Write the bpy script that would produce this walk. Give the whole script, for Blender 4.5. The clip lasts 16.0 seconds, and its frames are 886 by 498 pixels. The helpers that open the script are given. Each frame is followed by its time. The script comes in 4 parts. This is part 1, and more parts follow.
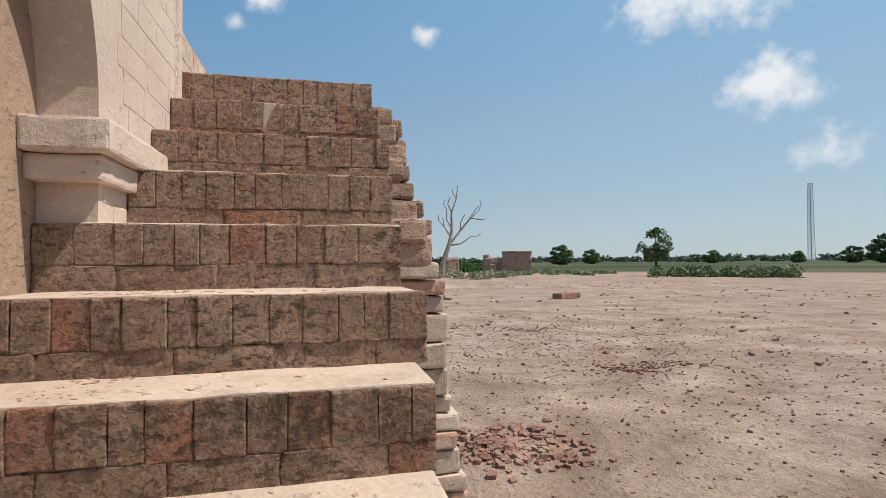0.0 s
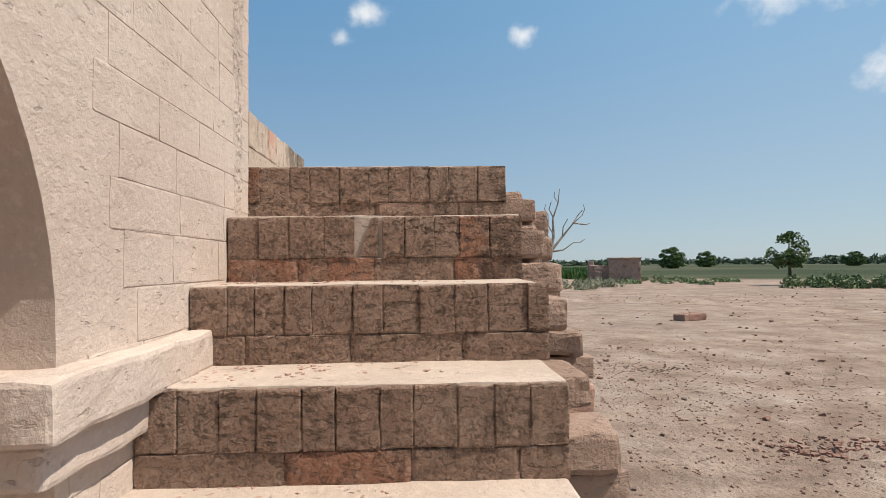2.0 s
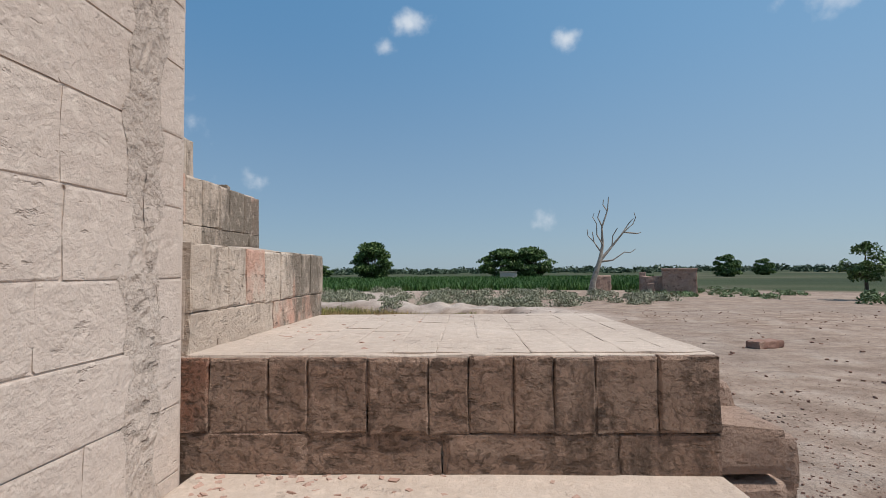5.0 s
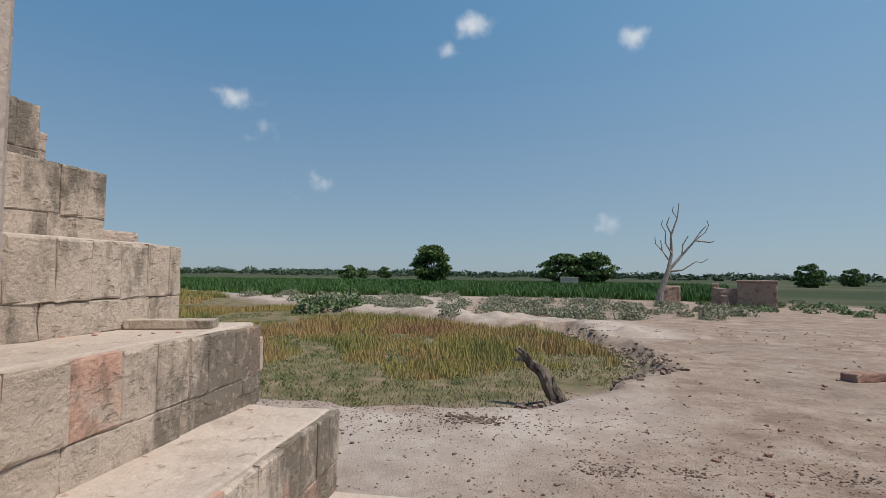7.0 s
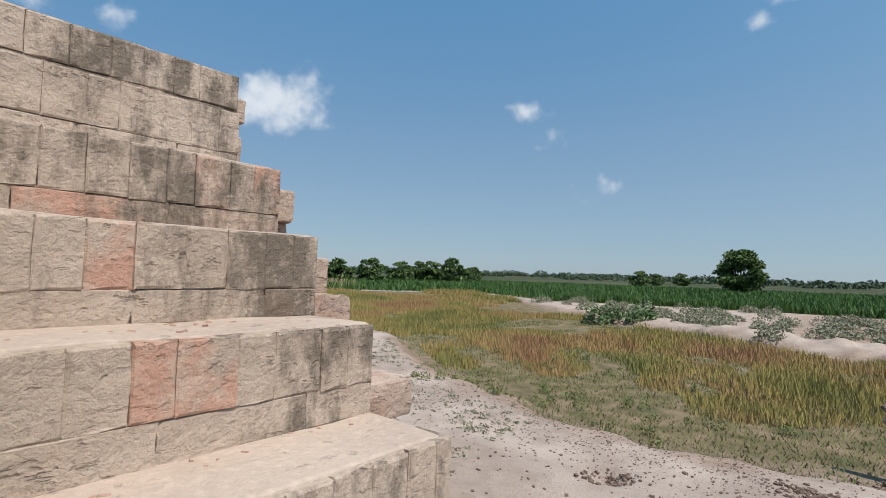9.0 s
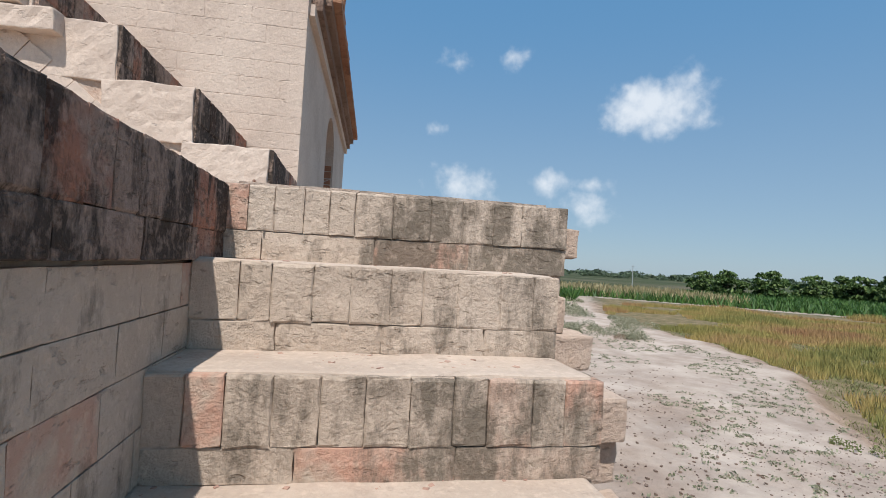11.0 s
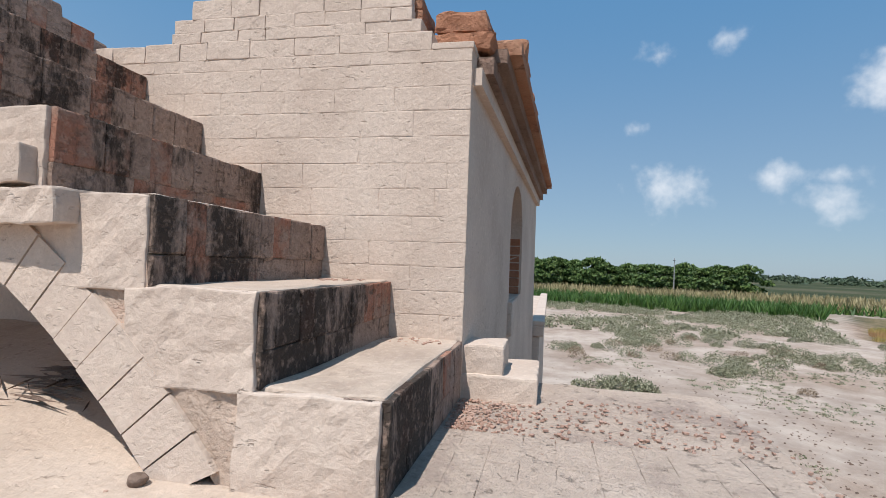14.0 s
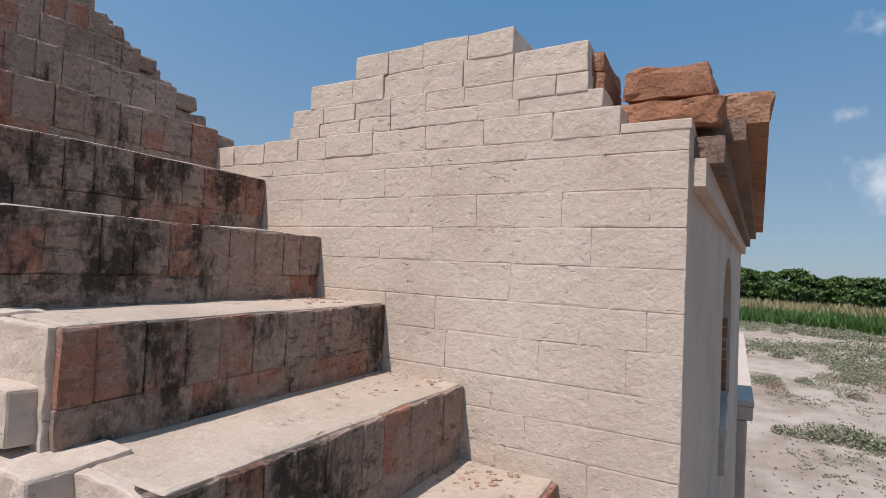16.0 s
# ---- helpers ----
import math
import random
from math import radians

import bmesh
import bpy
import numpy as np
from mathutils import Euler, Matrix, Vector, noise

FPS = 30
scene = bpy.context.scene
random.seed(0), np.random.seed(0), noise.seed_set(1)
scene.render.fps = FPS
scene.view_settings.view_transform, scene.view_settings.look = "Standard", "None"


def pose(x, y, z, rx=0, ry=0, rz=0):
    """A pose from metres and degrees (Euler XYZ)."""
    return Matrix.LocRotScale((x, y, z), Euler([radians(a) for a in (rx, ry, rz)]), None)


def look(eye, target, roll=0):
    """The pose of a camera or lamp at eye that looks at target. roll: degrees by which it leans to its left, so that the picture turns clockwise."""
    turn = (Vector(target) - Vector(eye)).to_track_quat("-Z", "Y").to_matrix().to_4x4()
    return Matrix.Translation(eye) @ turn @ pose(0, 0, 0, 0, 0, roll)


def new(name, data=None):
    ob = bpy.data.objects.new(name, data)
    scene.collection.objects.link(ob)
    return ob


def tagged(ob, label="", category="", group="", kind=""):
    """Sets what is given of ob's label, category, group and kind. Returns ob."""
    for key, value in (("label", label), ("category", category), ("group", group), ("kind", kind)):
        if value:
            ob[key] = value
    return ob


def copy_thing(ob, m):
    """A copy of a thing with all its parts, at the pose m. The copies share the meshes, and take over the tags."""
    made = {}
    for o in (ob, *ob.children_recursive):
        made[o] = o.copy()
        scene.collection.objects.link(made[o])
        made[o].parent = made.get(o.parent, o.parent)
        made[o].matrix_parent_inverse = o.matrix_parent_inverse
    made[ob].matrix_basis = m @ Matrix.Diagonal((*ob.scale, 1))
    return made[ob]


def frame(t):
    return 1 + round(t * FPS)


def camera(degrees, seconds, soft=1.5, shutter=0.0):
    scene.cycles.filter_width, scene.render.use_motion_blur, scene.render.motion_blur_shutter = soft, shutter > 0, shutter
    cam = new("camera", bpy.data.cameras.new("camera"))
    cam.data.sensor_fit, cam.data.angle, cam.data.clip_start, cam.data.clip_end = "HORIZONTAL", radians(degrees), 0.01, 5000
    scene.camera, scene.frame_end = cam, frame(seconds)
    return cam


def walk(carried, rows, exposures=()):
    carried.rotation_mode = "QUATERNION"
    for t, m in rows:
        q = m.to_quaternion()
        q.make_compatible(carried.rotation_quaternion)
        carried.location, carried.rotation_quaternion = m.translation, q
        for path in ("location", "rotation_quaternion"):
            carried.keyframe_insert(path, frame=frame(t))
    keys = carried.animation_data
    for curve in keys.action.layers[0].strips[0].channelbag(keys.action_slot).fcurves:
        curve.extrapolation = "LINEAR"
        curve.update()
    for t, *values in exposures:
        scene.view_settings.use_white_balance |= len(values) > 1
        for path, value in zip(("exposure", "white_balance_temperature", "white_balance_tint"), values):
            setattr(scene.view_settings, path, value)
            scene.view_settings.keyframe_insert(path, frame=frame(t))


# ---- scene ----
cam = camera(80.94, 16.0, soft=0.8)
PATH = [
    (0.0, (0.797, -3.354, -1.146), (1.251, -1.406, -1.097), -0.43),
    (0.5, (0.640, -2.986, -0.934), (1.175, -1.059, -0.888), -0.15),
    (1.0, (0.531, -2.748, -0.779), (1.081, -0.826, -0.737), 0.06),
    (1.5, (0.610, -2.535, -0.608), (1.027, -0.580, -0.556), -0.62),
    (2.0, (0.737, -2.301, -0.436), (0.817, -0.304, -0.375), -0.60),
    (2.5, (0.754, -2.153, -0.355), (0.657, -0.157, -0.283), -0.36),
    (3.0, (0.694, -1.942, -0.290), (0.566, 0.052, -0.215), 0.06),
    (3.5, (0.678, -1.806, -0.142), (0.556, 0.189, -0.060), -0.08),
    (4.0, (0.646, -1.562, 0.043), (0.547, 0.434, 0.127), -0.19),
    (4.5, (0.595, -1.312, 0.136), (0.512, 0.684, 0.221), -0.49),
    (6.8, (0.572, -0.592, 0.580), (0.353, 1.394, 0.669), 0.51),
    (7.0, (0.551, -0.520, 0.677), (0.240, 1.454, 0.770), 0.77),
    (7.5, (0.437, -0.381, 0.811), (-0.129, 1.535, 0.895), 1.49),
    (8.0, (0.319, -0.194, 0.945), (-0.473, 1.641, 1.030), 1.08),
    (8.5, (0.324, -0.041, 1.055), (-0.631, 1.715, 1.144), 1.03),
    (9.0, (0.221, 0.044, 1.156), (-1.064, 1.574, 1.241), 1.83),
    (9.5, (0.127, 0.156, 1.210), (-1.408, 1.436, 1.275), 2.06),
    (10.0, (0.026, 0.240, 1.486), (-1.705, 1.240, 1.549), 2.42),
    (10.2, (0.009, 0.293, 1.529), (-1.791, 1.163, 1.595), 2.72),
    (12.3, (-0.724, 0.487, 2.175), (-2.709, 0.245, 2.206), 2.99),
    (12.5, (-0.788, 0.467, 2.192), (-2.769, 0.189, 2.226), 3.06),
    (13.0, (-0.973, 0.320, 2.370), (-2.943, -0.022, 2.412), 2.81),
    (13.5, (-1.189, 0.398, 2.447), (-3.153, 0.024, 2.487), 2.58),
    (14.0, (-1.489, 0.416, 2.588), (-3.447, 0.011, 2.646), 2.12),
    (14.5, (-1.694, 0.329, 2.638), (-3.642, -0.120, 2.702), 1.70),
    (15.0, (-1.903, 0.326, 2.716), (-3.807, -0.282, 2.790), 1.61),
    (15.5, (-2.015, 0.277, 2.978), (-3.846, -0.525, 3.033), 2.03),
    (16.0, (-2.169, 0.169, 3.145), (-3.910, -0.813, 3.208), 2.53),
]
EXPOSURES = [
    (0, 0.25, 6900, 11), (0.5, -0.02, 6883, 11), (1, 0, 6867, 11), (1.5, 0.12, 6850, 11), (2.5, 0.34, 6750, 11), (3, 0.34, 6700, 11),
    (3.5, 0.2, 6600, 10), (4.5, 0, 6250, 10), (7, -0.12, 6420, 10), (7.5, 0.06, 6414, 10), (8, 0.05, 6408, 10), (9, 0.1, 6395, 10),
    (9.5, 0.2, 6389, 10), (10.2, 0.2, 6380, 10), (12.5, 0.12, 6300, 10), (13.5, 0.1, 6320, 10), (14.5, 0.2, 6300, 12), (15.5, -0.02, 6330, 13),
    (16, 0.0, 6330, 13),
]
walk(cam, [(t, look(e, g, r)) for t, e, g, r in PATH], EXPOSURES)

# ---- world, sun, exposure ----
SUN = Vector((0.55, -0.16, 1.0)).normalized()
world = bpy.data.worlds.new("sky")
scene.world = world
world.use_nodes = True
wt = world.node_tree
wt.nodes.clear()


def wn(kind, **sets):
    n = wt.nodes.new(kind)
    for k, v in sets.items():
        n.inputs[k].default_value = v
    return n


sky = wt.nodes.new("ShaderNodeTexSky")
sky.sky_type = "NISHITA"
sky.sun_disc = False
sky.sun_elevation = math.asin(SUN.z)
sky.sun_rotation = math.atan2(SUN.x, SUN.y)
sky.air_density, sky.dust_density, sky.ozone_density = 1.0, 0.25, 4.0
tc = wt.nodes.new("ShaderNodeTexCoord")
puff = wt.nodes.new("ShaderNodeTexNoise")
puff.inputs["Scale"].default_value, puff.inputs["Detail"].default_value = 19, 7
wisp = wt.nodes.new("ShaderNodeTexNoise")
wisp.inputs["Scale"].default_value, wisp.inputs["Detail"].default_value = 45, 5
for n in (puff, wisp):
    wt.links.new(tc.outputs["Generated"], n.inputs["Vector"])
# cumulus: bearing, height and half width in degrees, thickness
CLOUDS = [(-36.5, 25, 4.6, .95), (-43, 24.6, 5.6, 1), (-50, 25.4, 5, .9), (-45.5, 16, 4.9, 1), (-11.5, 23.7, 1.9, .8), (5.9, 25.8, 2.0, .8), (8.5, 23.5, 1.3, .6),
          (31.1, 17.4, 2.2, .8), (28.5, 14.4, 1.9, .35), (58.4, 17.2, 5.0, 1.12), (60.4, 16.4, 4.0, 1), (56.6, 16.6, 3.8, 1), (73.6, 22.1, 2.3, .7), (79.6, 21.4, 1.8, .45),
          (81.6, 14.6, 1.3, .5), (78, 8.1, 4.0, .7), (69.5, 9.2, 2.2, .8), (64.8, 6.7, 2.8, .8), (-50.5, 10, 3.8, .45),
          (22.9, 9.7, 2.8, .3), (-8.9, 5.8, 1.6, .45), (64.4, 9.3, 1.8, .7)]
amount = None
for bear, high, wide, thick in CLOUDS:
    a, h = radians(bear), radians(high)
    d = wt.nodes.new("ShaderNodeVectorMath")
    d.operation = "SUBTRACT"
    wt.links.new(tc.outputs["Generated"], d.inputs[0])
    d.inputs[1].default_value = (-math.sin(a) * math.cos(h), math.cos(a) * math.cos(h), math.sin(h))
    s = wt.nodes.new("ShaderNodeVectorMath")
    s.operation = "MULTIPLY"
    wt.links.new(d.outputs[0], s.inputs[0])
    s.inputs[1].default_value = (1, 1, 1.55)
    ln = wt.nodes.new("ShaderNodeVectorMath")
    ln.operation = "LENGTH"
    wt.links.new(s.outputs[0], ln.inputs[0])
    mr = wt.nodes.new("ShaderNodeMapRange")
    mr.clamp = False
    wt.links.new(ln.outputs["Value"], mr.inputs["Value"])
    mr.inputs["From Min"].default_value, mr.inputs["From Max"].default_value = 0, radians(wide * 1.2)
    mr.inputs["To Min"].default_value, mr.inputs["To Max"].default_value = thick, 0
    if amount is None:
        amount = mr.outputs[0]
    else:
        mx = wt.nodes.new("ShaderNodeMath")
        mx.operation = "MAXIMUM"
        wt.links.new(amount, mx.inputs[0])
        wt.links.new(mr.outputs[0], mx.inputs[1])
        amount = mx.outputs[0]
shape = wt.nodes.new("ShaderNodeMath")
shape.operation = "MULTIPLY_ADD"
wt.links.new(puff.outputs["Fac"], shape.inputs[0])
shape.inputs[1].default_value = 1.5
wt.links.new(amount, shape.inputs[2])
shape2 = wt.nodes.new("ShaderNodeMath")
shape2.operation = "MULTIPLY_ADD"
wt.links.new(wisp.outputs["Fac"], shape2.inputs[0])
shape2.inputs[1].default_value = 0.7
wt.links.new(shape.outputs[0], shape2.inputs[2])
cover = wt.nodes.new("ShaderNodeMapRange")
cover.interpolation_type = "SMOOTHSTEP"
wt.links.new(shape2.outputs[0], cover.inputs["Value"])
cover.inputs["From Min"].default_value, cover.inputs["From Max"].default_value = 1.18, 2.1
cover.inputs["To Min"].default_value, cover.inputs["To Max"].default_value = 0, 0.84
# summer haze: thin overhead, thicker towards the horizon
sepz = wt.nodes.new("ShaderNodeSeparateXYZ")
wt.links.new(tc.outputs["Generated"], sepz.inputs[0])
low = wt.nodes.new("ShaderNodeMapRange")
low.interpolation_type = "SMOOTHSTEP"
wt.links.new(sepz.outputs["Z"], low.inputs["Value"])
low.inputs["From Min"].default_value, low.inputs["From Max"].default_value = -0.02, 0.5
low.inputs["To Min"].default_value, low.inputs["To Max"].default_value = 0.0, 1.0
haze = wt.nodes.new("ShaderNodeMixRGB")
wt.links.new(low.outputs[0], haze.inputs["Fac"])
# the air is brighter towards the sun's side of the sky
side = wt.nodes.new("ShaderNodeVectorMath")
side.operation = "DOT_PRODUCT"
wt.links.new(tc.outputs["Generated"], side.inputs[0])
side.inputs[1].default_value = Vector((SUN.x, SUN.y, 0)).normalized()
sunward = wt.nodes.new("ShaderNodeMapRange")
sunward.interpolation_type = "SMOOTHSTEP"
wt.links.new(side.outputs["Value"], sunward.inputs["Value"])
sunward.inputs["From Min"].default_value, sunward.inputs["From Max"].default_value = -0.8, 0.6
for slot, away, near in (("Color1", (2.25, 3.2, 4.05, 1), (2.85, 3.8, 4.55, 1)), ("Color2", (0.92, 2.35, 4.15, 1), (1.8, 3.5, 5.3, 1))):
    tone = wt.nodes.new("ShaderNodeMixRGB")
    wt.links.new(sunward.outputs[0], tone.inputs["Fac"])
    tone.inputs["Color1"].default_value, tone.inputs["Color2"].default_value = away, near
    wt.links.new(tone.outputs[0], haze.inputs[slot])
hazed = wt.nodes.new("ShaderNodeMixRGB")
hazed.inputs["Fac"].default_value = 0.8
wt.links.new(sky.outputs[0], hazed.inputs["Color1"])
wt.links.new(haze.outputs[0], hazed.inputs["Color2"])
mixc = wt.nodes.new("ShaderNodeMixRGB")
wt.links.new(cover.outputs[0], mixc.inputs["Fac"])
wt.links.new(hazed.outputs[0], mixc.inputs["Color1"])
mixc.inputs["Color2"].default_value = (6.6, 6.9, 7.2, 1)
bg = wt.nodes.new("ShaderNodeBackground")
bg.inputs["Strength"].default_value = 0.115
wt.links.new(mixc.outputs[0], bg.inputs["Color"])
wo = wt.nodes.new("ShaderNodeOutputWorld")
wt.links.new(bg.outputs[0], wo.inputs["Surface"])

sun = new("sun", bpy.data.lights.new("sun", "SUN"))
sun.data.energy, sun.data.angle, sun.data.color = 4.7, radians(0.55), (1.0, 0.945, 0.87)
sun.matrix_world = look((0, 0, 60), Vector((0, 0, 60)) - SUN)

# ---- materials ----


def ramp(nt, fac, stops):
    r = nt.nodes.new("ShaderNodeValToRGB")
    el = r.color_ramp.elements
    el[0].position, el[0].color = stops[0][0], (*stops[0][1], 1)
    el[1].position, el[1].color = stops[-1][0], (*stops[-1][1], 1)
    for p, c in stops[1:-1]:
        e = el.new(p)
        e.color = (*c, 1)
    nt.links.new(fac, r.inputs["Fac"])
    return r.outputs["Color"]


def tex(nt, scale, detail=5, rough=0.6, stretch=(1, 1, 1)):
    g = nt.nodes.new("ShaderNodeNewGeometry")
    m = nt.nodes.new("ShaderNodeMapping")
    m.inputs["Scale"].default_value = stretch
    nt.links.new(g.outputs["Position"], m.inputs["Vector"])
    n = nt.nodes.new("ShaderNodeTexNoise")
    n.inputs["Scale"].default_value, n.inputs["Detail"].default_value = scale, detail
    n.inputs["Roughness"].default_value = rough
    nt.links.new(m.outputs[0], n.inputs["Vector"])
    return n.outputs["Fac"]


def blend(nt, fac, a, b, mode="MIX"):
    n = nt.nodes.new("ShaderNodeMixRGB")
    n.blend_type = mode
    for k, s in (("Fac", fac), ("Color1", a), ("Color2", b)):
        if isinstance(s, float):
            n.inputs[k].default_value = s
        elif isinstance(s, tuple):
            n.inputs[k].default_value = (*s, 1)
        else:
            nt.links.new(s, n.inputs[k])
    return n.outputs[0]


def level(nt, fac, lo, hi, a=0.0, b=1.0):
    n = nt.nodes.new("ShaderNodeMapRange")
    nt.links.new(fac, n.inputs["Value"])
    for k, v in (("From Min", lo), ("From Max", hi), ("To Min", a), ("To Max", b)):
        n.inputs[k].default_value = v
    return n.outputs[0]


def material(name):
    m = bpy.data.materials.new(name)
    m.use_nodes = True
    return m, m.node_tree, m.node_tree.nodes["Principled BSDF"]


def bump(nt, bsdf, heights):
    last = None
    for fac, strength, dist in heights:
        b = nt.nodes.new("ShaderNodeBump")
        b.inputs["Strength"].default_value, b.inputs["Distance"].default_value = strength, dist
        nt.links.new(fac, b.inputs["Height"])
        if last:
            nt.links.new(last, b.inputs["Normal"])
        last = b.outputs[0]
    nt.links.new(last, bsdf.inputs["Normal"])


def rnd(nt):
    return nt.nodes.new("ShaderNodeObjectInfo").outputs["Random"]


def earthy(name, dark, mid, light, stain=None, stain_lo=0.55, stain_hi=0.68, red=None, red_from=0.8, streak=False, grain=60, relief=0.006, rough=0.92, speck=0.55, fleck=0.2, nick_lo=0.6, crust=0.0, lichen=None):
    """Weathered lime plaster, brick and earth: two scales of tone, grain, stains and odd red pieces."""
    m, nt, b = material(name)
    big, fine = tex(nt, 1.7), tex(nt, grain, 6, 0.65)
    pits = tex(nt, 16, 8, 0.7)
    col = ramp(nt, big, [(0.3, dark), (0.5, mid), (0.7, light)])
    col = blend(nt, level(nt, fine, 0.3, 0.7, 0.0, 0.3), col, tuple(0.6 * c for c in mid))
    if red:
        patch = tex(nt, 7, 3)
        k = nt.nodes.new("ShaderNodeMath")
        k.operation = "MULTIPLY"
        nt.links.new(level(nt, rnd(nt), red_from, red_from + 0.04), k.inputs[0])
        nt.links.new(level(nt, patch, 0.38, 0.55, 0.0, 0.85), k.inputs[1])
        col = blend(nt, k.outputs[0], col, red)
    if stain:
        st = tex(nt, 3.2 if not streak else 6.5, 7, 0.72, (1, 1, 1) if not streak else (1, 1, 0.4))
        where = tex(nt, 1.1, 2)
        add = nt.nodes.new("ShaderNodeMath")
        add.operation = "MULTIPLY_ADD"
        nt.links.new(where, add.inputs[0])
        add.inputs[1].default_value = 0.6
        nt.links.new(st, add.inputs[2])
        if lichen:
            # lichen thrives towards the open, weathered end
            axis, lo, hi, gain = lichen
            sep = nt.nodes.new("ShaderNodeSeparateXYZ")
            nt.links.new(nt.nodes.new("ShaderNodeNewGeometry").outputs["Position"], sep.inputs[0])
            more = nt.nodes.new("ShaderNodeMath")
            more.operation = "ADD"
            nt.links.new(add.outputs[0], more.inputs[0])
            nt.links.new(level(nt, sep.outputs[axis], lo, hi, -gain, gain), more.inputs[1])
            add = more
        col = blend(nt, level(nt, add.outputs[0], stain_lo + 0.3, stain_hi + 0.3, 0.0, 0.9), col, stain)
    nick = level(nt, tex(nt, 19, 5, 0.6, (1, 1, 2.3)), nick_lo, nick_lo + 0.07)
    zone = level(nt, tex(nt, 2.6, 2), 0.4, 0.6, 0.15, 1.0)
    nk = nt.nodes.new("ShaderNodeMath")
    nk.operation = "MULTIPLY"
    nt.links.new(nick, nk.inputs[0])
    nt.links.new(zone, nk.inputs[1])
    lit = nt.nodes.new("ShaderNodeMath")
    lit.operation = "MULTIPLY"
    nt.links.new(nk.outputs[0], lit.inputs[0])
    lit.inputs[1].default_value = speck
    col = blend(nt, level(nt, tex(nt, 36, 4, 0.6), 0.54, 0.66, 0.0, fleck), col, tuple(min(0.8, 1.5 * c) for c in mid))
    col = blend(nt, lit.outputs[0], col, tuple(0.42 * c for c in mid))
    nt.links.new(col, b.inputs["Base Color"])
    b.inputs["Roughness"].default_value = rough
    b.inputs["Specular IOR Level"].default_value = 0.2
    gouge = nt.nodes.new("ShaderNodeMath")
    gouge.operation = "MULTIPLY"
    nt.links.new(nk.outputs[0], gouge.inputs[0])
    gouge.inputs[1].default_value = -1.0
    worm = nt.nodes.new("ShaderNodeTexNoise")
    worm.inputs["Scale"].default_value, worm.inputs["Detail"].default_value, worm.inputs["Distortion"].default_value = 24, 4, 1.6
    nt.links.new(nt.nodes.new("ShaderNodeNewGeometry").outputs["Position"], worm.inputs["Vector"])
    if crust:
        # crumbled skin: shade of the hollows and light on the crests put into colour
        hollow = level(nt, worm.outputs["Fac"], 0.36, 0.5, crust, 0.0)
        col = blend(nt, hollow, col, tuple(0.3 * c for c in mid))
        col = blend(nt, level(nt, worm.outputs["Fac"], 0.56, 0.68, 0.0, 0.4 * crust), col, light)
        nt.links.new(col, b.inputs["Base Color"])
        worm.inputs["Scale"].default_value = 38
    bump(nt, b, [(pits, 1.0, relief * 1.6), (worm.outputs["Fac"], 0.6, relief * 0.8), (fine, 0.9, relief * 0.7), (gouge.outputs[0], 0.8, relief * 0.9)])
    return m


PLASTER = earthy("cream_plaster", (0.49, 0.385, 0.315), (0.57, 0.46, 0.385), (0.63, 0.52, 0.44), (0.41, 0.315, 0.26), 0.64, 0.85, relief=0.0045, speck=0.35, nick_lo=0.62)
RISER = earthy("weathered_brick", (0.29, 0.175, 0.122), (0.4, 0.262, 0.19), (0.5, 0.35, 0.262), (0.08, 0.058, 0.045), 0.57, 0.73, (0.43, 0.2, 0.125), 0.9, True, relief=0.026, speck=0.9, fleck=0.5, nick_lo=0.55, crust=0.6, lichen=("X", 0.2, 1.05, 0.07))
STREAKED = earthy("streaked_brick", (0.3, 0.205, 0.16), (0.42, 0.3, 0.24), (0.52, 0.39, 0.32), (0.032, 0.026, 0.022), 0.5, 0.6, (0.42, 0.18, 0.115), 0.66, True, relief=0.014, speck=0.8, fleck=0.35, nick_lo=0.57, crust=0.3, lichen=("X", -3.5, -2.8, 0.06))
PALE = earthy("pale_weathered_brick", (0.43, 0.34, 0.268), (0.52, 0.415, 0.33), (0.58, 0.475, 0.388), (0.16, 0.13, 0.1), 0.47, 0.6, (0.52, 0.29, 0.21), 0.82, True, relief=0.008, speck=0.5, nick_lo=0.6, lichen=("Y", 0.15, 0.95, 0.07))
RUBBLED = earthy("mortar_rubble", (0.4, 0.29, 0.225), (0.52, 0.4, 0.32), (0.6, 0.48, 0.4), (0.44, 0.27, 0.2), 0.55, 0.68, relief=0.009, speck=0.6)
CRUST = earthy("terrace_crust", (0.42, 0.33, 0.27), (0.5, 0.4, 0.33), (0.57, 0.465, 0.39), (0.31, 0.24, 0.205), 0.48, 0.68, relief=0.012, speck=0.7)
# plaster of the arch recess, browned to carry the recess's shade
SHADED_COAT = earthy("shaded_recess_plaster", (0.3, 0.205, 0.15), (0.38, 0.265, 0.195), (0.45, 0.325, 0.245), (0.2, 0.135, 0.1), 0.58, 0.75, relief=0.006, speck=0.5)
SCAR = earthy("grey_mortar", (0.46, 0.365, 0.3), (0.545, 0.44, 0.365), (0.6, 0.495, 0.415), relief=0.01, speck=0.6)
TREAD = earthy("dusty_tread", (0.42, 0.33, 0.265), (0.5, 0.4, 0.325), (0.57, 0.465, 0.385), (0.36, 0.28, 0.225), 0.56, 0.74, relief=0.005, speck=0.4)
CRUMB = earthy("brick_crumbs", (0.3, 0.18, 0.14), (0.42, 0.27, 0.21), (0.5, 0.36, 0.29), relief=0.005)
LOOSE = earthy("loose_brick", (0.31, 0.205, 0.15), (0.42, 0.29, 0.22), (0.5, 0.37, 0.29), (0.17, 0.12, 0.09), 0.55, 0.75, relief=0.014, speck=0.7)
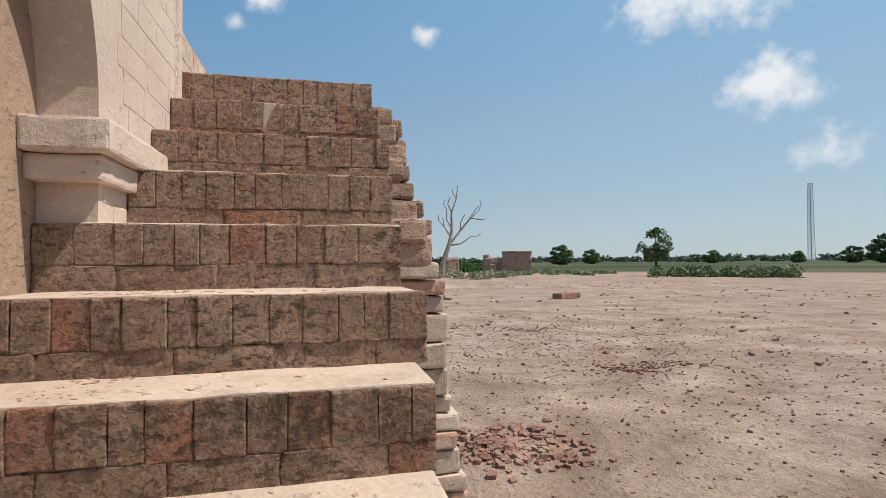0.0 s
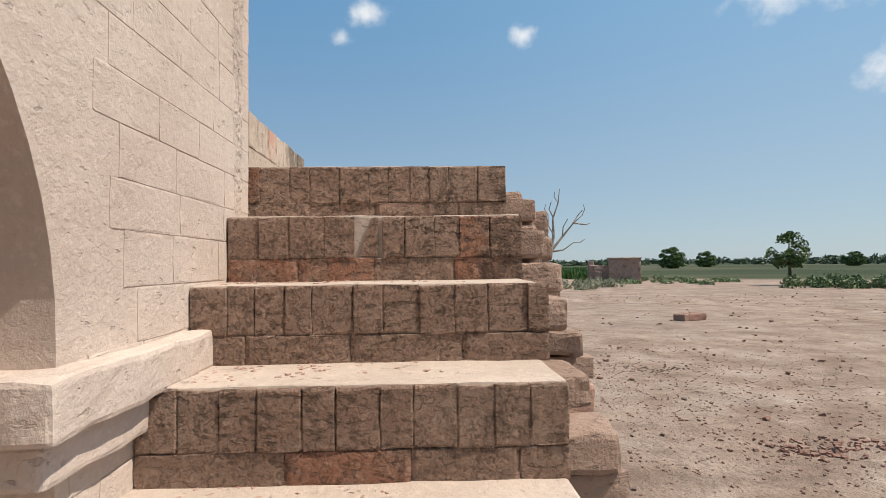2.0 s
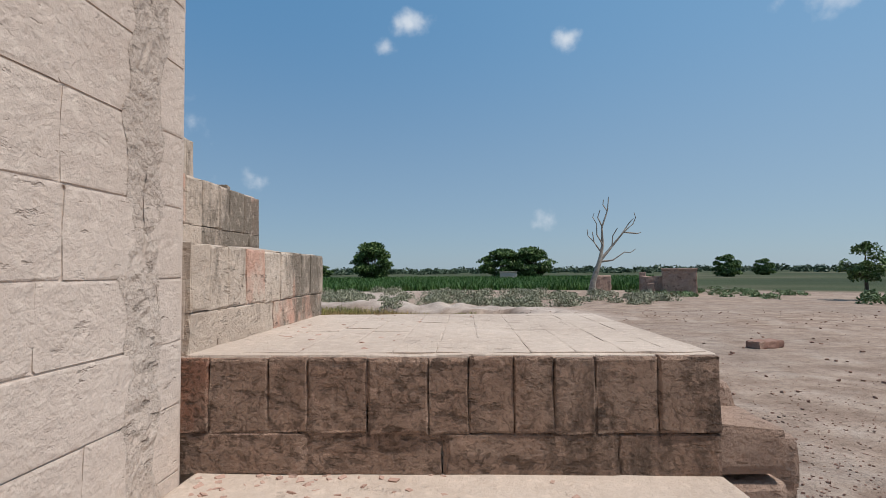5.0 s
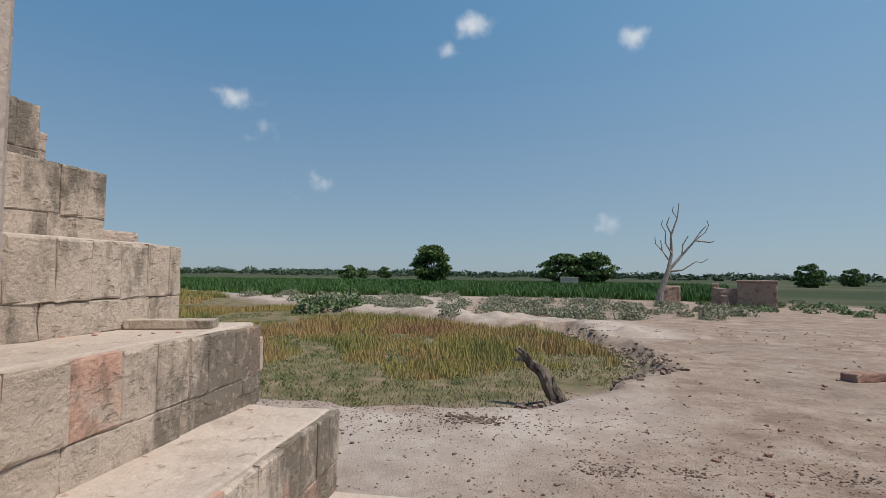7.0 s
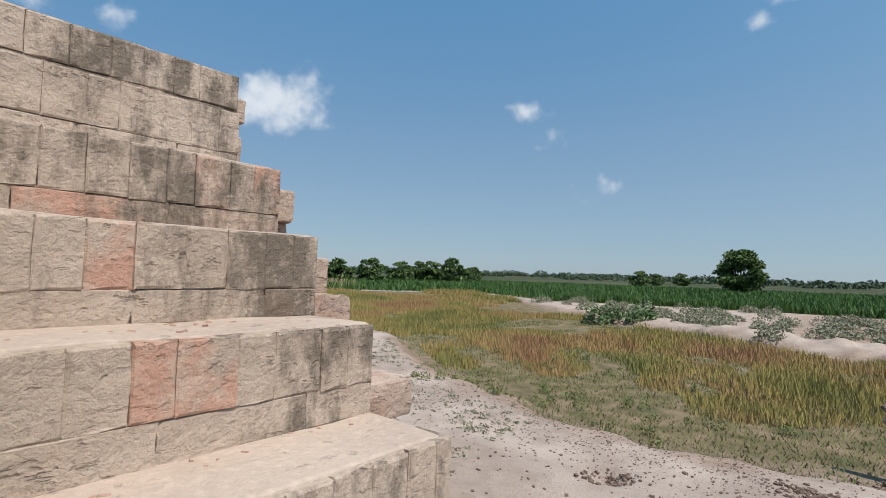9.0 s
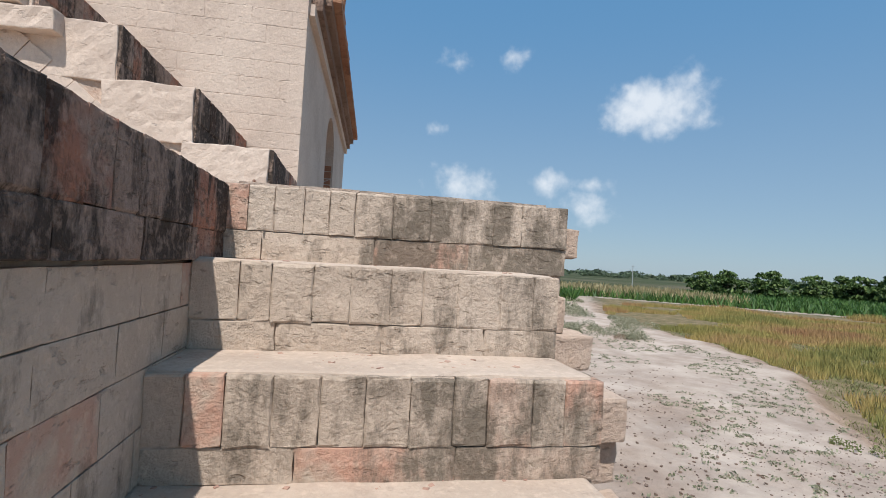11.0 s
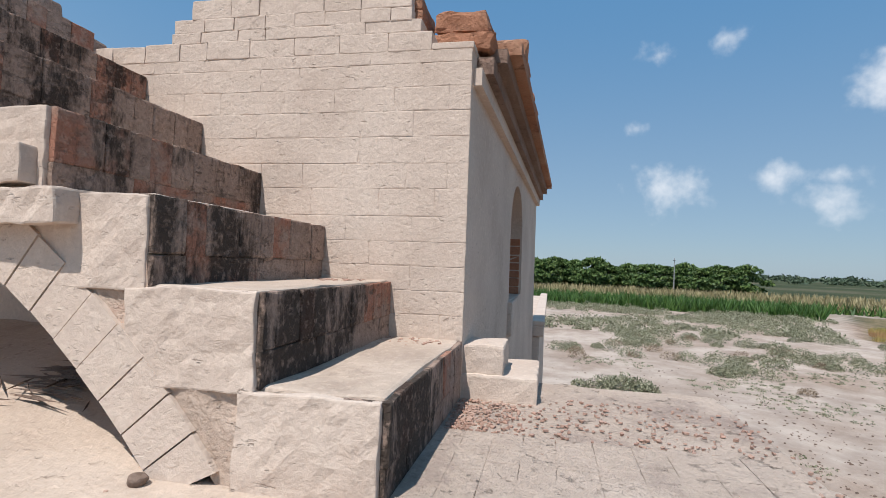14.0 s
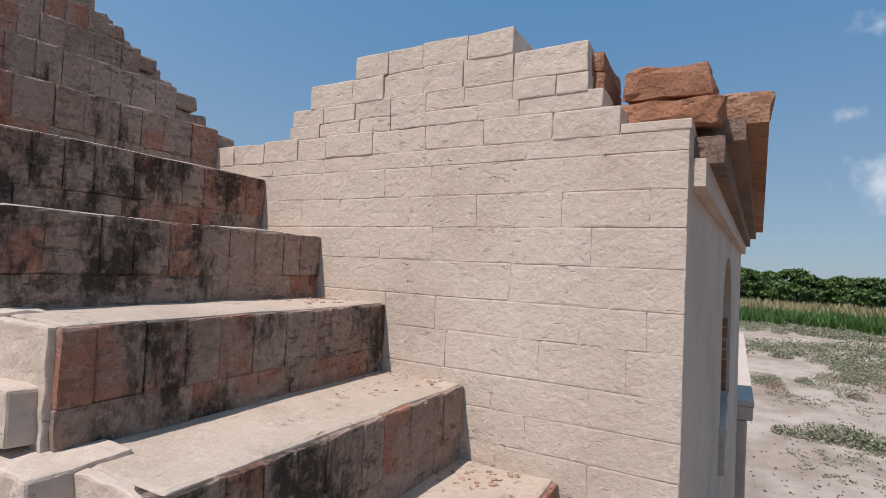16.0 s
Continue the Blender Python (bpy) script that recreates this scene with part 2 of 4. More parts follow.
REDBRICK = earthy("red_brick", (0.32, 0.14, 0.08), (0.42, 0.2, 0.12), (0.5, 0.3, 0.2), (0.2, 0.1, 0.07), relief=0.015)
CLOD = earthy("dark_clods", (0.13, 0.09, 0.07), (0.2, 0.14, 0.11), (0.27, 0.2, 0.16), relief=0.01)
RUBBLE = earthy("brick_rubble", (0.2, 0.11, 0.085), (0.27, 0.15, 0.11), (0.36, 0.25, 0.19), relief=0.01)
MUD = earthy("mud_brick", (0.29, 0.19, 0.15), (0.37, 0.25, 0.195), (0.43, 0.3, 0.24), (0.16, 0.1, 0.08), grain=8, relief=0.03)


def ground_material():
    m, nt, b = material("dry_earth")
    big, mid_, fine = tex(nt, 0.11, 5), tex(nt, 0.9, 6), tex(nt, 22, 5)
    flat = tex(nt, 0.5, 6, 0.65, (1, 1, 1))
    col = ramp(nt, mid_, [(0.32, (0.225, 0.152, 0.112)), (0.5, (0.33, 0.238, 0.18)), (0.68, (0.43, 0.325, 0.252))])
    col = blend(nt, level(nt, big, 0.45, 0.62, 0.0, 0.55), col, (0.27, 0.205, 0.165))
    col = blend(nt, level(nt, flat, 0.58, 0.7, 0.0, 0.6), col, (0.19, 0.135, 0.105))
    col = blend(nt, level(nt, tex(nt, 4.5, 6, 0.7), 0.5, 0.68, 0.0, 0.6), col, (0.17, 0.12, 0.092))
    col = blend(nt, level(nt, tex(nt, 0.33, 5, 0.7), 0.52, 0.66, 0.0, 0.5), col, (0.47, 0.385, 0.315))
    col = blend(nt, level(nt, fine, 0.5, 0.72, 0.0, 0.6), col, (0.18, 0.13, 0.1))
    col = blend(nt, level(nt, tex(nt, 9, 7, 0.75), 0.56, 0.66, 0.0, 0.55), col, (0.15, 0.105, 0.08))
    col = blend(nt, level(nt, tex(nt, 1.6, 7, 0.7, (0.45, 1, 1)), 0.56, 0.66, 0.0, 0.5), col, (0.17, 0.12, 0.09))
    # beyond the yard the land is green
    g = nt.nodes.new("ShaderNodeNewGeometry")
    ln = nt.nodes.new("ShaderNodeVectorMath")
    ln.operation = "LENGTH"
    nt.links.new(g.outputs["Position"], ln.inputs[0])
    green = ramp(nt, tex(nt, 0.012, 3), [(0.35, (0.042, 0.052, 0.028)), (0.5, (0.055, 0.066, 0.033)), (0.65, (0.11, 0.098, 0.065))])
    col = blend(nt, level(nt, ln.outputs["Value"], 82, 92), col, green)
    bed = nt.nodes.new("ShaderNodeAttribute")
    bed.attribute_name = "bed"
    soil = ramp(nt, mid_, [(0.35, (0.11, 0.1, 0.05)), (0.5, (0.17, 0.135, 0.075)), (0.65, (0.25, 0.185, 0.12))])
    col = blend(nt, bed.outputs["Fac"], col, soil)
    pale = nt.nodes.new("ShaderNodeAttribute")
    pale.attribute_name = "salt"
    col = blend(nt, pale.outputs["Fac"], col, ramp(nt, flat, [(0.35, (0.33, 0.262, 0.218)), (0.6, (0.5, 0.415, 0.352))]))
    nt.links.new(col, b.inputs["Base Color"])
    b.inputs["Roughness"].default_value = 0.95
    b.inputs["Specular IOR Level"].default_value = 0.1
    bump(nt, b, [(mid_, 0.7, 0.15), (fine, 1.0, 0.05)])
    return m


GROUND = ground_material()


def leafy(name, stops, scale=0.8, shine=0.5, island=False):
    m, nt, b = material(name)
    if island:
        fac = nt.nodes.new("ShaderNodeNewGeometry").outputs["Random Per Island"]
    else:
        fac = tex(nt, scale, 3)
    nt.links.new(ramp(nt, fac, stops), b.inputs["Base Color"])
    b.inputs["Roughness"].default_value = shine
    b.inputs["Specular IOR Level"].default_value = 0.25
    return m


LEAF = leafy("tree_leaves", [(0.1, (0.04, 0.075, 0.02)), (0.5, (0.075, 0.125, 0.035)), (0.9, (0.12, 0.17, 0.05))], island=True)
# distant leaves: air haze is mixed into the colour, greyer and bluer
HAZYLEAF = leafy("hazy_far_leaves", [(0.1, (0.05, 0.075, 0.045)), (0.9, (0.085, 0.115, 0.065))], island=True)
RIPE = leafy("ripe_crop_leaves", [(0.1, (0.2, 0.165, 0.08)), (0.5, (0.29, 0.235, 0.12)), (0.9, (0.34, 0.29, 0.16))], island=True)
DRYBUSH = leafy("dry_bush", [(0.1, (0.16, 0.11, 0.075)), (0.5, (0.24, 0.175, 0.12)), (0.9, (0.32, 0.25, 0.17))], island=True)
MAIZE = leafy("maize_leaves", [(0.1, (0.03, 0.075, 0.016)), (0.5, (0.048, 0.11, 0.022)), (0.9, (0.085, 0.15, 0.035))], island=True)
SCRUB = leafy("grey_scrub", [(0.1, (0.14, 0.15, 0.085)), (0.5, (0.23, 0.23, 0.15)), (0.9, (0.32, 0.3, 0.21))], island=True)
GREENBUSH = leafy("green_bush", [(0.1, (0.06, 0.1, 0.03)), (0.5, (0.1, 0.15, 0.06)), (0.9, (0.17, 0.21, 0.1))], island=True)
GRASS = leafy("reed_grass", [(0.36, (0.18, 0.18, 0.055)), (0.46, (0.31, 0.25, 0.08)), (0.55, (0.36, 0.24, 0.1)), (0.66, (0.31, 0.165, 0.085))], scale=0.11, shine=0.7)
TURF = leafy("low_turf", [(0.3, (0.12, 0.15, 0.05)), (0.7, (0.22, 0.21, 0.09))], scale=0.4, shine=0.8)
BARK = earthy("dead_bark", (0.2, 0.17, 0.14), (0.3, 0.26, 0.22), (0.42, 0.37, 0.32), grain=20, relief=0.03)
TRUNK = earthy("bark", (0.06, 0.045, 0.035), (0.1, 0.075, 0.055), (0.14, 0.11, 0.08), grain=14, relief=0.03)
STEEL = earthy("galvanised_steel", (0.3, 0.3, 0.31), (0.38, 0.38, 0.39), (0.45, 0.45, 0.46), grain=3, relief=0.001, rough=0.5)

# ---- mesh helpers ----


def finish(bm, name, mat, parent=None, label="", smooth=False):
    me = bpy.data.meshes.new(name)
    bm.normal_update()
    bm.to_mesh(me)
    bm.free()
    me.materials.append(mat)
    if smooth:
        for p in me.polygons:
            p.use_smooth = True
    ob = new(name, me)
    if parent:
        ob.parent = parent
    if label:
        ob["label"] = label
    return ob


def part(name, bm, mat, parent, label="", smooth=False):
    return finish(bm, name, mat, parent, label, smooth)


def thing(name, label, category, kind="", group=""):
    return tagged(new(name), label, category, group, kind)


def box(bm, x0, x1, y0, y1, z0, z1):
    vs = [bm.verts.new((x, y, z)) for x in (x0, x1) for y in (y0, y1) for z in (z0, z1)]
    for f in ((0, 1, 3, 2), (4, 6, 7, 5), (0, 4, 5, 1), (2, 3, 7, 6), (0, 2, 6, 4), (1, 5, 7, 3)):
        bm.faces.new([vs[i] for i in f])
    return vs


def solid(x0, x1, y0, y1, z0, z1, bev=0.012, cuts=0.0, rough=0.0, seed=0):
    """A box with worn edges; cuts: edge length to which its faces are divided; rough: unevenness."""
    bm = bmesh.new()
    box(bm, x0, x1, y0, y1, z0, z1)
    if cuts:
        for ax in range(3):
            lo, hi = ((x0, x1), (y0, y1), (z0, z1))[ax]
            n = int((hi - lo) / cuts)
            for i in range(1, min(n, 60)):
                co = [0, 0, 0]
                no = [0, 0, 0]
                co[ax], no[ax] = lo + (hi - lo) * i / n, 1
                bmesh.ops.bisect_plane(bm, geom=bm.verts[:] + bm.edges[:] + bm.faces[:], plane_co=co, plane_no=no)
    if bev:
        es = [e for e in bm.edges if len(e.link_faces) == 2 and e.calc_face_angle(0) > 1]
        bmesh.ops.bevel(bm, geom=es, offset=bev, segments=2, profile=0.6, affect="EDGES")
    if rough:
        for v in bm.verts:
            v.co += noise.noise_vector(v.co * 6 + Vector((seed, 0, 0))) * rough * 0.8 + noise.noise_vector(v.co * 23 + Vector((seed, 3, 0))) * rough * 0.55
    return bm


def prism(points, axis, a, b):
    """Extrudes a closed outline (pairs) from a to b along axis 0 (pairs are y, z) or 1 (x, z)."""
    bm = bmesh.new()
    put = (lambda p, d: (d, p[0], p[1])) if axis == 0 else (lambda p, d: (p[0], d, p[1]))
    va = [bm.verts.new(put(p, a)) for p in points]
    vb = [bm.verts.new(put(p, b)) for p in points]
    n = len(points)
    for i in range(n):
        bm.faces.new((va[i], va[(i + 1) % n], vb[(i + 1) % n], vb[i]))
    ends = [bm.faces.new(va[::-1]), bm.faces.new(vb)]
    bmesh.ops.triangulate(bm, faces=ends)
    bmesh.ops.recalc_face_normals(bm, faces=bm.faces[:])
    return bm


rng = random.Random(7)


def unit_brick(i):
    """A unit brick, its worn face towards -y."""
    r = random.Random(100 + i)
    bm = bmesh.new()
    nx, nz = 4, 4
    xs = [-0.5, -0.46, 0.0, 0.46, 0.5]
    front = [[bm.verts.new((xs[a], -0.5 + (0.02 if a in (0, nx) or c in (0, nz) else 0) + r.uniform(-0.02, 0.022),
                            xs[c])) for c in range(nz + 1)] for a in range(nx + 1)]
    for row in front:
        for v in row:
            v.co.x += r.uniform(-0.012, 0.012)
            v.co.z += r.uniform(-0.01, 0.01)
    for a in range(nx):
        for c in range(nz):
            bm.faces.new((front[a][c], front[a + 1][c], front[a + 1][c + 1], front[a][c + 1]))
    back = {}
    for a in range(nx + 1):
        for c in range(nz + 1):
            if a in (0, nx) or c in (0, nz):
                back[a, c] = bm.verts.new((xs[a], 0.5, xs[c]))
    ring = [(a, 0) for a in range(nx)] + [(nx, c) for c in range(nz)] + [(a, nz) for a in range(nx, 0, -1)] + [(0, c) for c in range(nz, 0, -1)]
    for p, q in zip(ring, ring[1:] + ring[:1]):
        bm.faces.new((front[p[0]][p[1]], back[p], back[q], front[q[0]][q[1]]))
    bmesh.ops.recalc_face_normals(bm, faces=bm.faces[:])
    me = bpy.data.meshes.new("brick")
    bm.to_mesh(me)
    bm.free()
    return me


UNIT = [unit_brick(i) for i in range(8)]
SETS = {}


def brick(parent, mat, centre, along, out, size, name="brick"):
    """One brick: centre, direction of its length, direction that its face looks, (length, depth, height)."""
    key = mat.name
    if key not in SETS:
        SETS[key] = [m.copy() for m in UNIT]
        for m in SETS[key]:
            m.materials.append(mat)
    ob = new(name, rng.choice(SETS[key]))
    ob.parent = parent
    x = Vector(along).normalized()
    y = -Vector(out).normalized()
    z = x.cross(y)
    m = Matrix((x, y, z)).transposed().to_4x4() @ Matrix.Diagonal((*size, 1))
    m.translation = centre
    ob.matrix_basis = m
    return ob


def riser(step, mat, start, along, out, width, top, high, joint=0.0015, lost=(9, 9)):
    """The face of a step: bricks on end above, bricks lying below."""
    start, along, out = Vector(start), Vector(along), Vector(out)
    up = Vector((0, 0, 1))
    hs = high * rng.uniform(0.6, 0.66)
    d = 0.0
    while d < width - 0.03:
        w = rng.choice((0.085, 0.095, 0.105, 0.115, 0.13))
        if width - d - w < 0.06:
            w = width - d
        proud = 0.002 + rng.uniform(-0.002, 0.003)
        c = start + along * (d + w / 2) - out * (0.05 - proud) + up * (top - start.z - hs / 2 + rng.uniform(-0.003, 0.001))
        if not lost[0] < d + w / 2 < lost[1]:
            brick(step, mat, c, along, out, (w - joint, 0.12, hs - joint))
        d += w
    d = -rng.uniform(0, 0.2)
    while d < width - 0.02:
        w = rng.uniform(0.28, 0.38)
        a, b = max(d, 0), min(d + w, width)
        if width - b < 0.08:
            b = width
            w = b - d
        if b - a > 0.05:
            c = start + along * ((a + b) / 2) - out * (0.0505 - rng.uniform(-0.0015, 0.002)) + up * (top - start.z - hs - (high - hs) / 2)
            brick(step, mat, c, along, out, (b - a - joint, 0.12, high - hs - joint))
        d += w


R = 0.25           # rise of a step
GO1, GO2, GO3 = 0.312, 0.282, 0.335
R3 = 0.2465        # rise of the upper flight
W1 = 1.12
GZ = -3.0          # the yard

# ---- lower flight, along the wall ----
lower = thing("staircase", "worn plastered brick staircase along the wall, its risers faced with upright bricks", "staircase", "structure")
for k in range(0, 13):
    y0, z = -GO1 * k, -R * k
    back = 1.04 if k == 0 else y0 + GO1 + 0.02
    zb = z - 0.6
    left = -0.2 if -3.3 < y0 < -1.23 else -0.06 if k == 0 else 0.0
    st = part("step", solid(left, W1 - rng.uniform(0, 0.01), y0 + 0.004, back, zb, z + 0.006, 0.01, 0.12, 0.006, k), TREAD, lower)
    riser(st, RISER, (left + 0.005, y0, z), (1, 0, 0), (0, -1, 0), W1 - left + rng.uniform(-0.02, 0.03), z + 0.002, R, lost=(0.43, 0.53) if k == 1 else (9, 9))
    if k == 1:
        part("chipped_brick", prism([(0.5, z - 0.15), (0.57, z - 0.15), (0.57, z - 0.002), (0.545, z - 0.004)], 1, y0 - 0.008, y0 + 0.05), RISER, st)
    # toothed ends of courses that once went on
    for n in range(3):
        zt = z - 0.07 - n * 0.12 + rng.uniform(-0.02, 0.02)
        w = 0.1 + 0.055 * n + rng.uniform(-0.03, 0.05)
        if k < 4 and (n + k) % 4 != 3:
            part("brick", solid(W1 - 0.04, W1 + w, y0 + 0.07 + rng.uniform(0, 0.1), y0 + 0.07 + GO1, zt - 0.115, zt, 0.018, 0.05, 0.016, k * 5 + n), LOOSE, st)
core = bmesh.new()
for k in range(1, 13):
    box(core, 0.0, W1 - 0.03, -GO1 * k + 0.07, -GO1 * (k - 1) + 0.1, GZ - 0.5, -R * k - 0.3)
box(core, -0.06, W1 - 0.03, 0.1, 1.0, GZ - 0.5, -0.3)
part("core", core, PLASTER, lower)

# battered pier beside the landing
pier = thing("buttress", "ragged battered brick pier beside the staircase landing", "buttress", "structure")
pb = bmesh.new()
box(pb, W1 - 0.02, 1.42, 0.12, 0.98, GZ - 0.3, -0.9)
part("core", pb, PLASTER, pier)
z = -0.14
while z > GZ - 0.2:
    w = 1.16 + 0.36 * min(1, (-z) / 0.9) + max(0, -z - 0.9) * 0.13 + rng.uniform(-0.035, 0.035)
    h = rng.choice((0.11, 0.12, 0.17, 0.19)) if z < -0.9 else 0.12
    part("brick", solid(W1 - 0.03, w, 0.02 + rng.uniform(-0.03, 0.04), 1.0, z - h + 0.012, z, 0.02, 0.09, 0.016, z * 9), PALE if z < -0.9 else LOOSE, pier)
    z -= h

# ---- middle flight, turning west ----
middle = thing("staircase", "sunlit weathered brick staircase with uneven treads, open on one side", "staircase", "structure")
for j in range(1, 9):
    x0, z = -0.03 - GO2 * (j - 1), R * j
    last = j == 8
    xb = -4.2 if last else x0 - GO2 - 0.02
    yw = 1.2 if last else 1.05 + rng.uniform(-0.02, 0.02)
    st = part("step", solid(xb, x0 - 0.004, 0.0, yw, z - 0.5, z + (0.0 if last else 0.006), 0.012, 0.12, 0.004 if last else 0.007, j + 40), CRUST if last else TREAD, middle)
    riser(st, PALE, (x0, 0.005, z), (0, 1, 0), (1, 0, 0), yw + rng.uniform(-0.01, 0.02), z + 0.002, R)
    for n in range(2):
        zt = z - 0.06 - n * 0.125
        w = (0.12 if j < 5 else 0.08) + 0.06 * n + rng.uniform(-0.03, 0.05)
        if (j + n) % 5 != 4:
            part("brick", solid(x0 - 0.07 - GO2, x0 - 0.03 - rng.uniform(0, 0.06), 1.0, yw + w, zt - 0.118, zt, 0.009, 0.035, 0.012, j * 7 + n), RUBBLED, st)
loose = tagged(finish(solid(-0.12, 0.12, -0.035, 0.04, 0.0, 0.026, 0.003, 0.025, 0.004, 5), "loose_brick", PALE), "loose pale brick slab lying on a tread", "brick")
loose.matrix_world = Matrix.Translation((-0.47, 0.87, 0.506)) @ Matrix.Rotation(0.25, 4, "Z")
core = bmesh.new()
for j in range(1, 9):
    x0 = -0.03 - GO2 * (j - 1)
    box(core, x0 - GO2 - 0.06, x0 - 0.07, 0.0, 1.02, GZ - 0.5, R * j - 0.3)
box(core, -4.1, -2.3, 0.0, 1.1, GZ - 0.5, 1.7)
part("core", core, PLASTER, middle)

# ---- platform and the tall wall beside the lower flight ----
floor = tagged(finish(solid(-3.74, -0.012, -9.0, 0.006, 1.965, 2.006, 0.008, 0.3, 0.004, 3), "floor", TREAD), "dusty sand-coloured lime floor of the upper terrace", "floor", kind="structure")
heap = bmesh.new()
nx, ny = 16, 60
grid = [[heap.verts.new((-3.75 + 1.6 * a / nx, -6.0 + 5.6 * b / ny,
                         1.985 + 0.22 * (1 - a / nx) ** 1.3 * min(1, (ny - b) / 9) + 0.015 * noise.noise((a * 0.5, b * 0.4, 2)))) for b in range(ny + 1)] for a in range(nx + 1)]
for a in range(nx):
    for b in range(ny):
        heap.faces.new((grid[a][b], grid[a + 1][b], grid[a + 1][b + 1], grid[a][b + 1]))
tagged(finish(heap, "sand_drift", TREAD, smooth=True), "pale windblown sand drifted under the arch", "sand", kind="stuff")
terrace = thing("terrace", "weathered brick paving of the terrace edge", "paving", "structure")
slab = bmesh.new()
rows = []
for a in range(61):
    x = -4.3 + 2.2 * a / 60
    edge = 1.4 - 0.8 * max(0, (-2.9 - x) / 1.4) ** 1.5 - 0.3 * max(0, (x + 2.5) / 0.4) + 0.06 * noise.noise((x * 4, 1, 0)) + 0.03 * noise.noise((x * 13, 5, 0))
    row = []
    for b in range(25):
        t = b / 24
        y = 0.3 + (edge - 0.3) * t
        z = 1.985 + 0.012 * noise.noise((x * 5, y * 5, 2)) + 0.007 * noise.noise((x * 17, y * 17, 2)) - 0.05 * max(0, (t - 0.82) / 0.18) ** 2
        row.append(slab.verts.new((x, y, z)))
    for dz in (0.12, 0.3, 0.7):
        row.append(slab.verts.new((x, edge + 0.04 * noise.noise((x * 9, dz * 20, 3)) - 0.03, 1.95 - dz)))
    rows.append(row)
for p, q in zip(rows, rows[1:]):
    for b in range(len(p) - 1):
        slab.faces.new((p[b], q[b], q[b + 1], p[b + 1]))
bmesh.ops.recalc_face_normals(slab, faces=slab.faces[:])
part("slab", slab, CRUST, terrace, "worn pinkish lime crust over broken brick")
part("footing", solid(-4.2, -2.1, 0.9, 1.12, GZ - 0.3, 1.6, 0.03, 0.3, 0.03, 8), PALE, terrace)

wall = thing("wall_east", "cream lime-plastered brick wall with incised courses and a blind arch", "wall", "structure")
CY, RAD, SPRING = -2.27, 1.05, -0.6
fb = bmesh.new()
box(fb, -0.205, -0.0015, -9.0, CY - RAD, GZ - 0.4, 1.985)
box(fb, -0.205, -0.0015, CY + RAD, -0.07, GZ - 0.4, 1.985)
ARC = [(CY - RAD * math.cos(a), SPRING + RAD * math.sin(a)) for a in np.linspace(0.0, math.pi, 33)]
for (ya, za), (yb, zb) in zip(ARC, ARC[1:]):
    q = [[fb.verts.new((x, y, z)) for y, z in ((ya, za), (yb, zb), (yb, 1.985), (ya, 1.985))] for x in (-0.205, -0.0015)]
    fb.faces.new(q[0])
    fb.faces.new(q[1])
    fb.faces.new((q[0][0], q[0][1], q[1][1], q[1][0]))
    fb.faces.new((q[0][2], q[0][3], q[1][3], q[1][2]))
part("face", fb, PLASTER, wall)
# recess back: its shade is painted in by a browner plaster
part("back", solid(-3.7, -0.2, -9.0, -0.012, GZ - 0.4, 1.62, 0), SHADED_COAT, wall, "plaster back of the blind arch, its shade put into a browner colour")
# impost of the blind arch
for z0, z1, o in ((-0.755, -0.635, 0.08), (-0.85, -0.757, 0.04)):
    part("impost", solid(-0.2, o, CY + RAD - o - 0.05, -0.3, z0, z1, 0.014, 0.06, 0.009), PLASTER, wall)


def courses(parent, mat, origin, along, out, length, zlo, zhi, keep, high=0.135, long=0.32, depth=0.03, joint=0.003):
    origin, along, out = Vector(origin), Vector(along), Vector(out)
    z = zlo
    while z < zhi - 0.02:
        h = min(high * rng.uniform(0.9, 1.1), zhi - z)
        d = -rng.uniform(0, long)
        while d < length - 0.01:
            w = long * rng.uniform(0.7, 1.25)
            a, b = max(d, 0), min(d + w, length)
            if length - b < 0.07:
                b = length
                w = b - d
            if b - a > 0.05 and keep(a, b, z, z + h):
                c = origin + along * ((a + b) / 2) + out * (rng.uniform(-0.0008, 0.0008) - depth / 2) + Vector((0, 0, z + h / 2))
                brick(parent, mat, c, along, out, (b - a - joint, depth, h - joint))
            d += w
        z += h


def clear_of_arch(a, b, z0, z1):
    return all(not (CY - RAD - 0.02 < y < CY + RAD + 0.01 and (z < SPRING or (y - CY) ** 2 + (z - SPRING) ** 2 < (RAD + 0.015) ** 2))
               for y in (a - 3.4, b - 3.4) for z in (z0, z1))


courses(wall, PLASTER, (0.0012, -3.4, 0), (0, 1, 0), (1, 0, 0), 3.33, -1.2, 1.99, clear_of_arch)


def plan(points, z0, z1):
    """A block with the given outline in plan."""
    bm = bmesh.new()
    lo = [bm.verts.new((x, y, z0)) for x, y in points]
    hi = [bm.verts.new((x, y, z1)) for x, y in points]
    for i in range(len(points)):
        j = (i + 1) % len(points)
        bm.faces.new((lo[i], lo[j], hi[j], hi[i]))
    bm.faces.new(lo[::-1])
    bm.faces.new(hi)
    bmesh.ops.recalc_face_normals(bm, faces=bm.faces[:])
    return bm


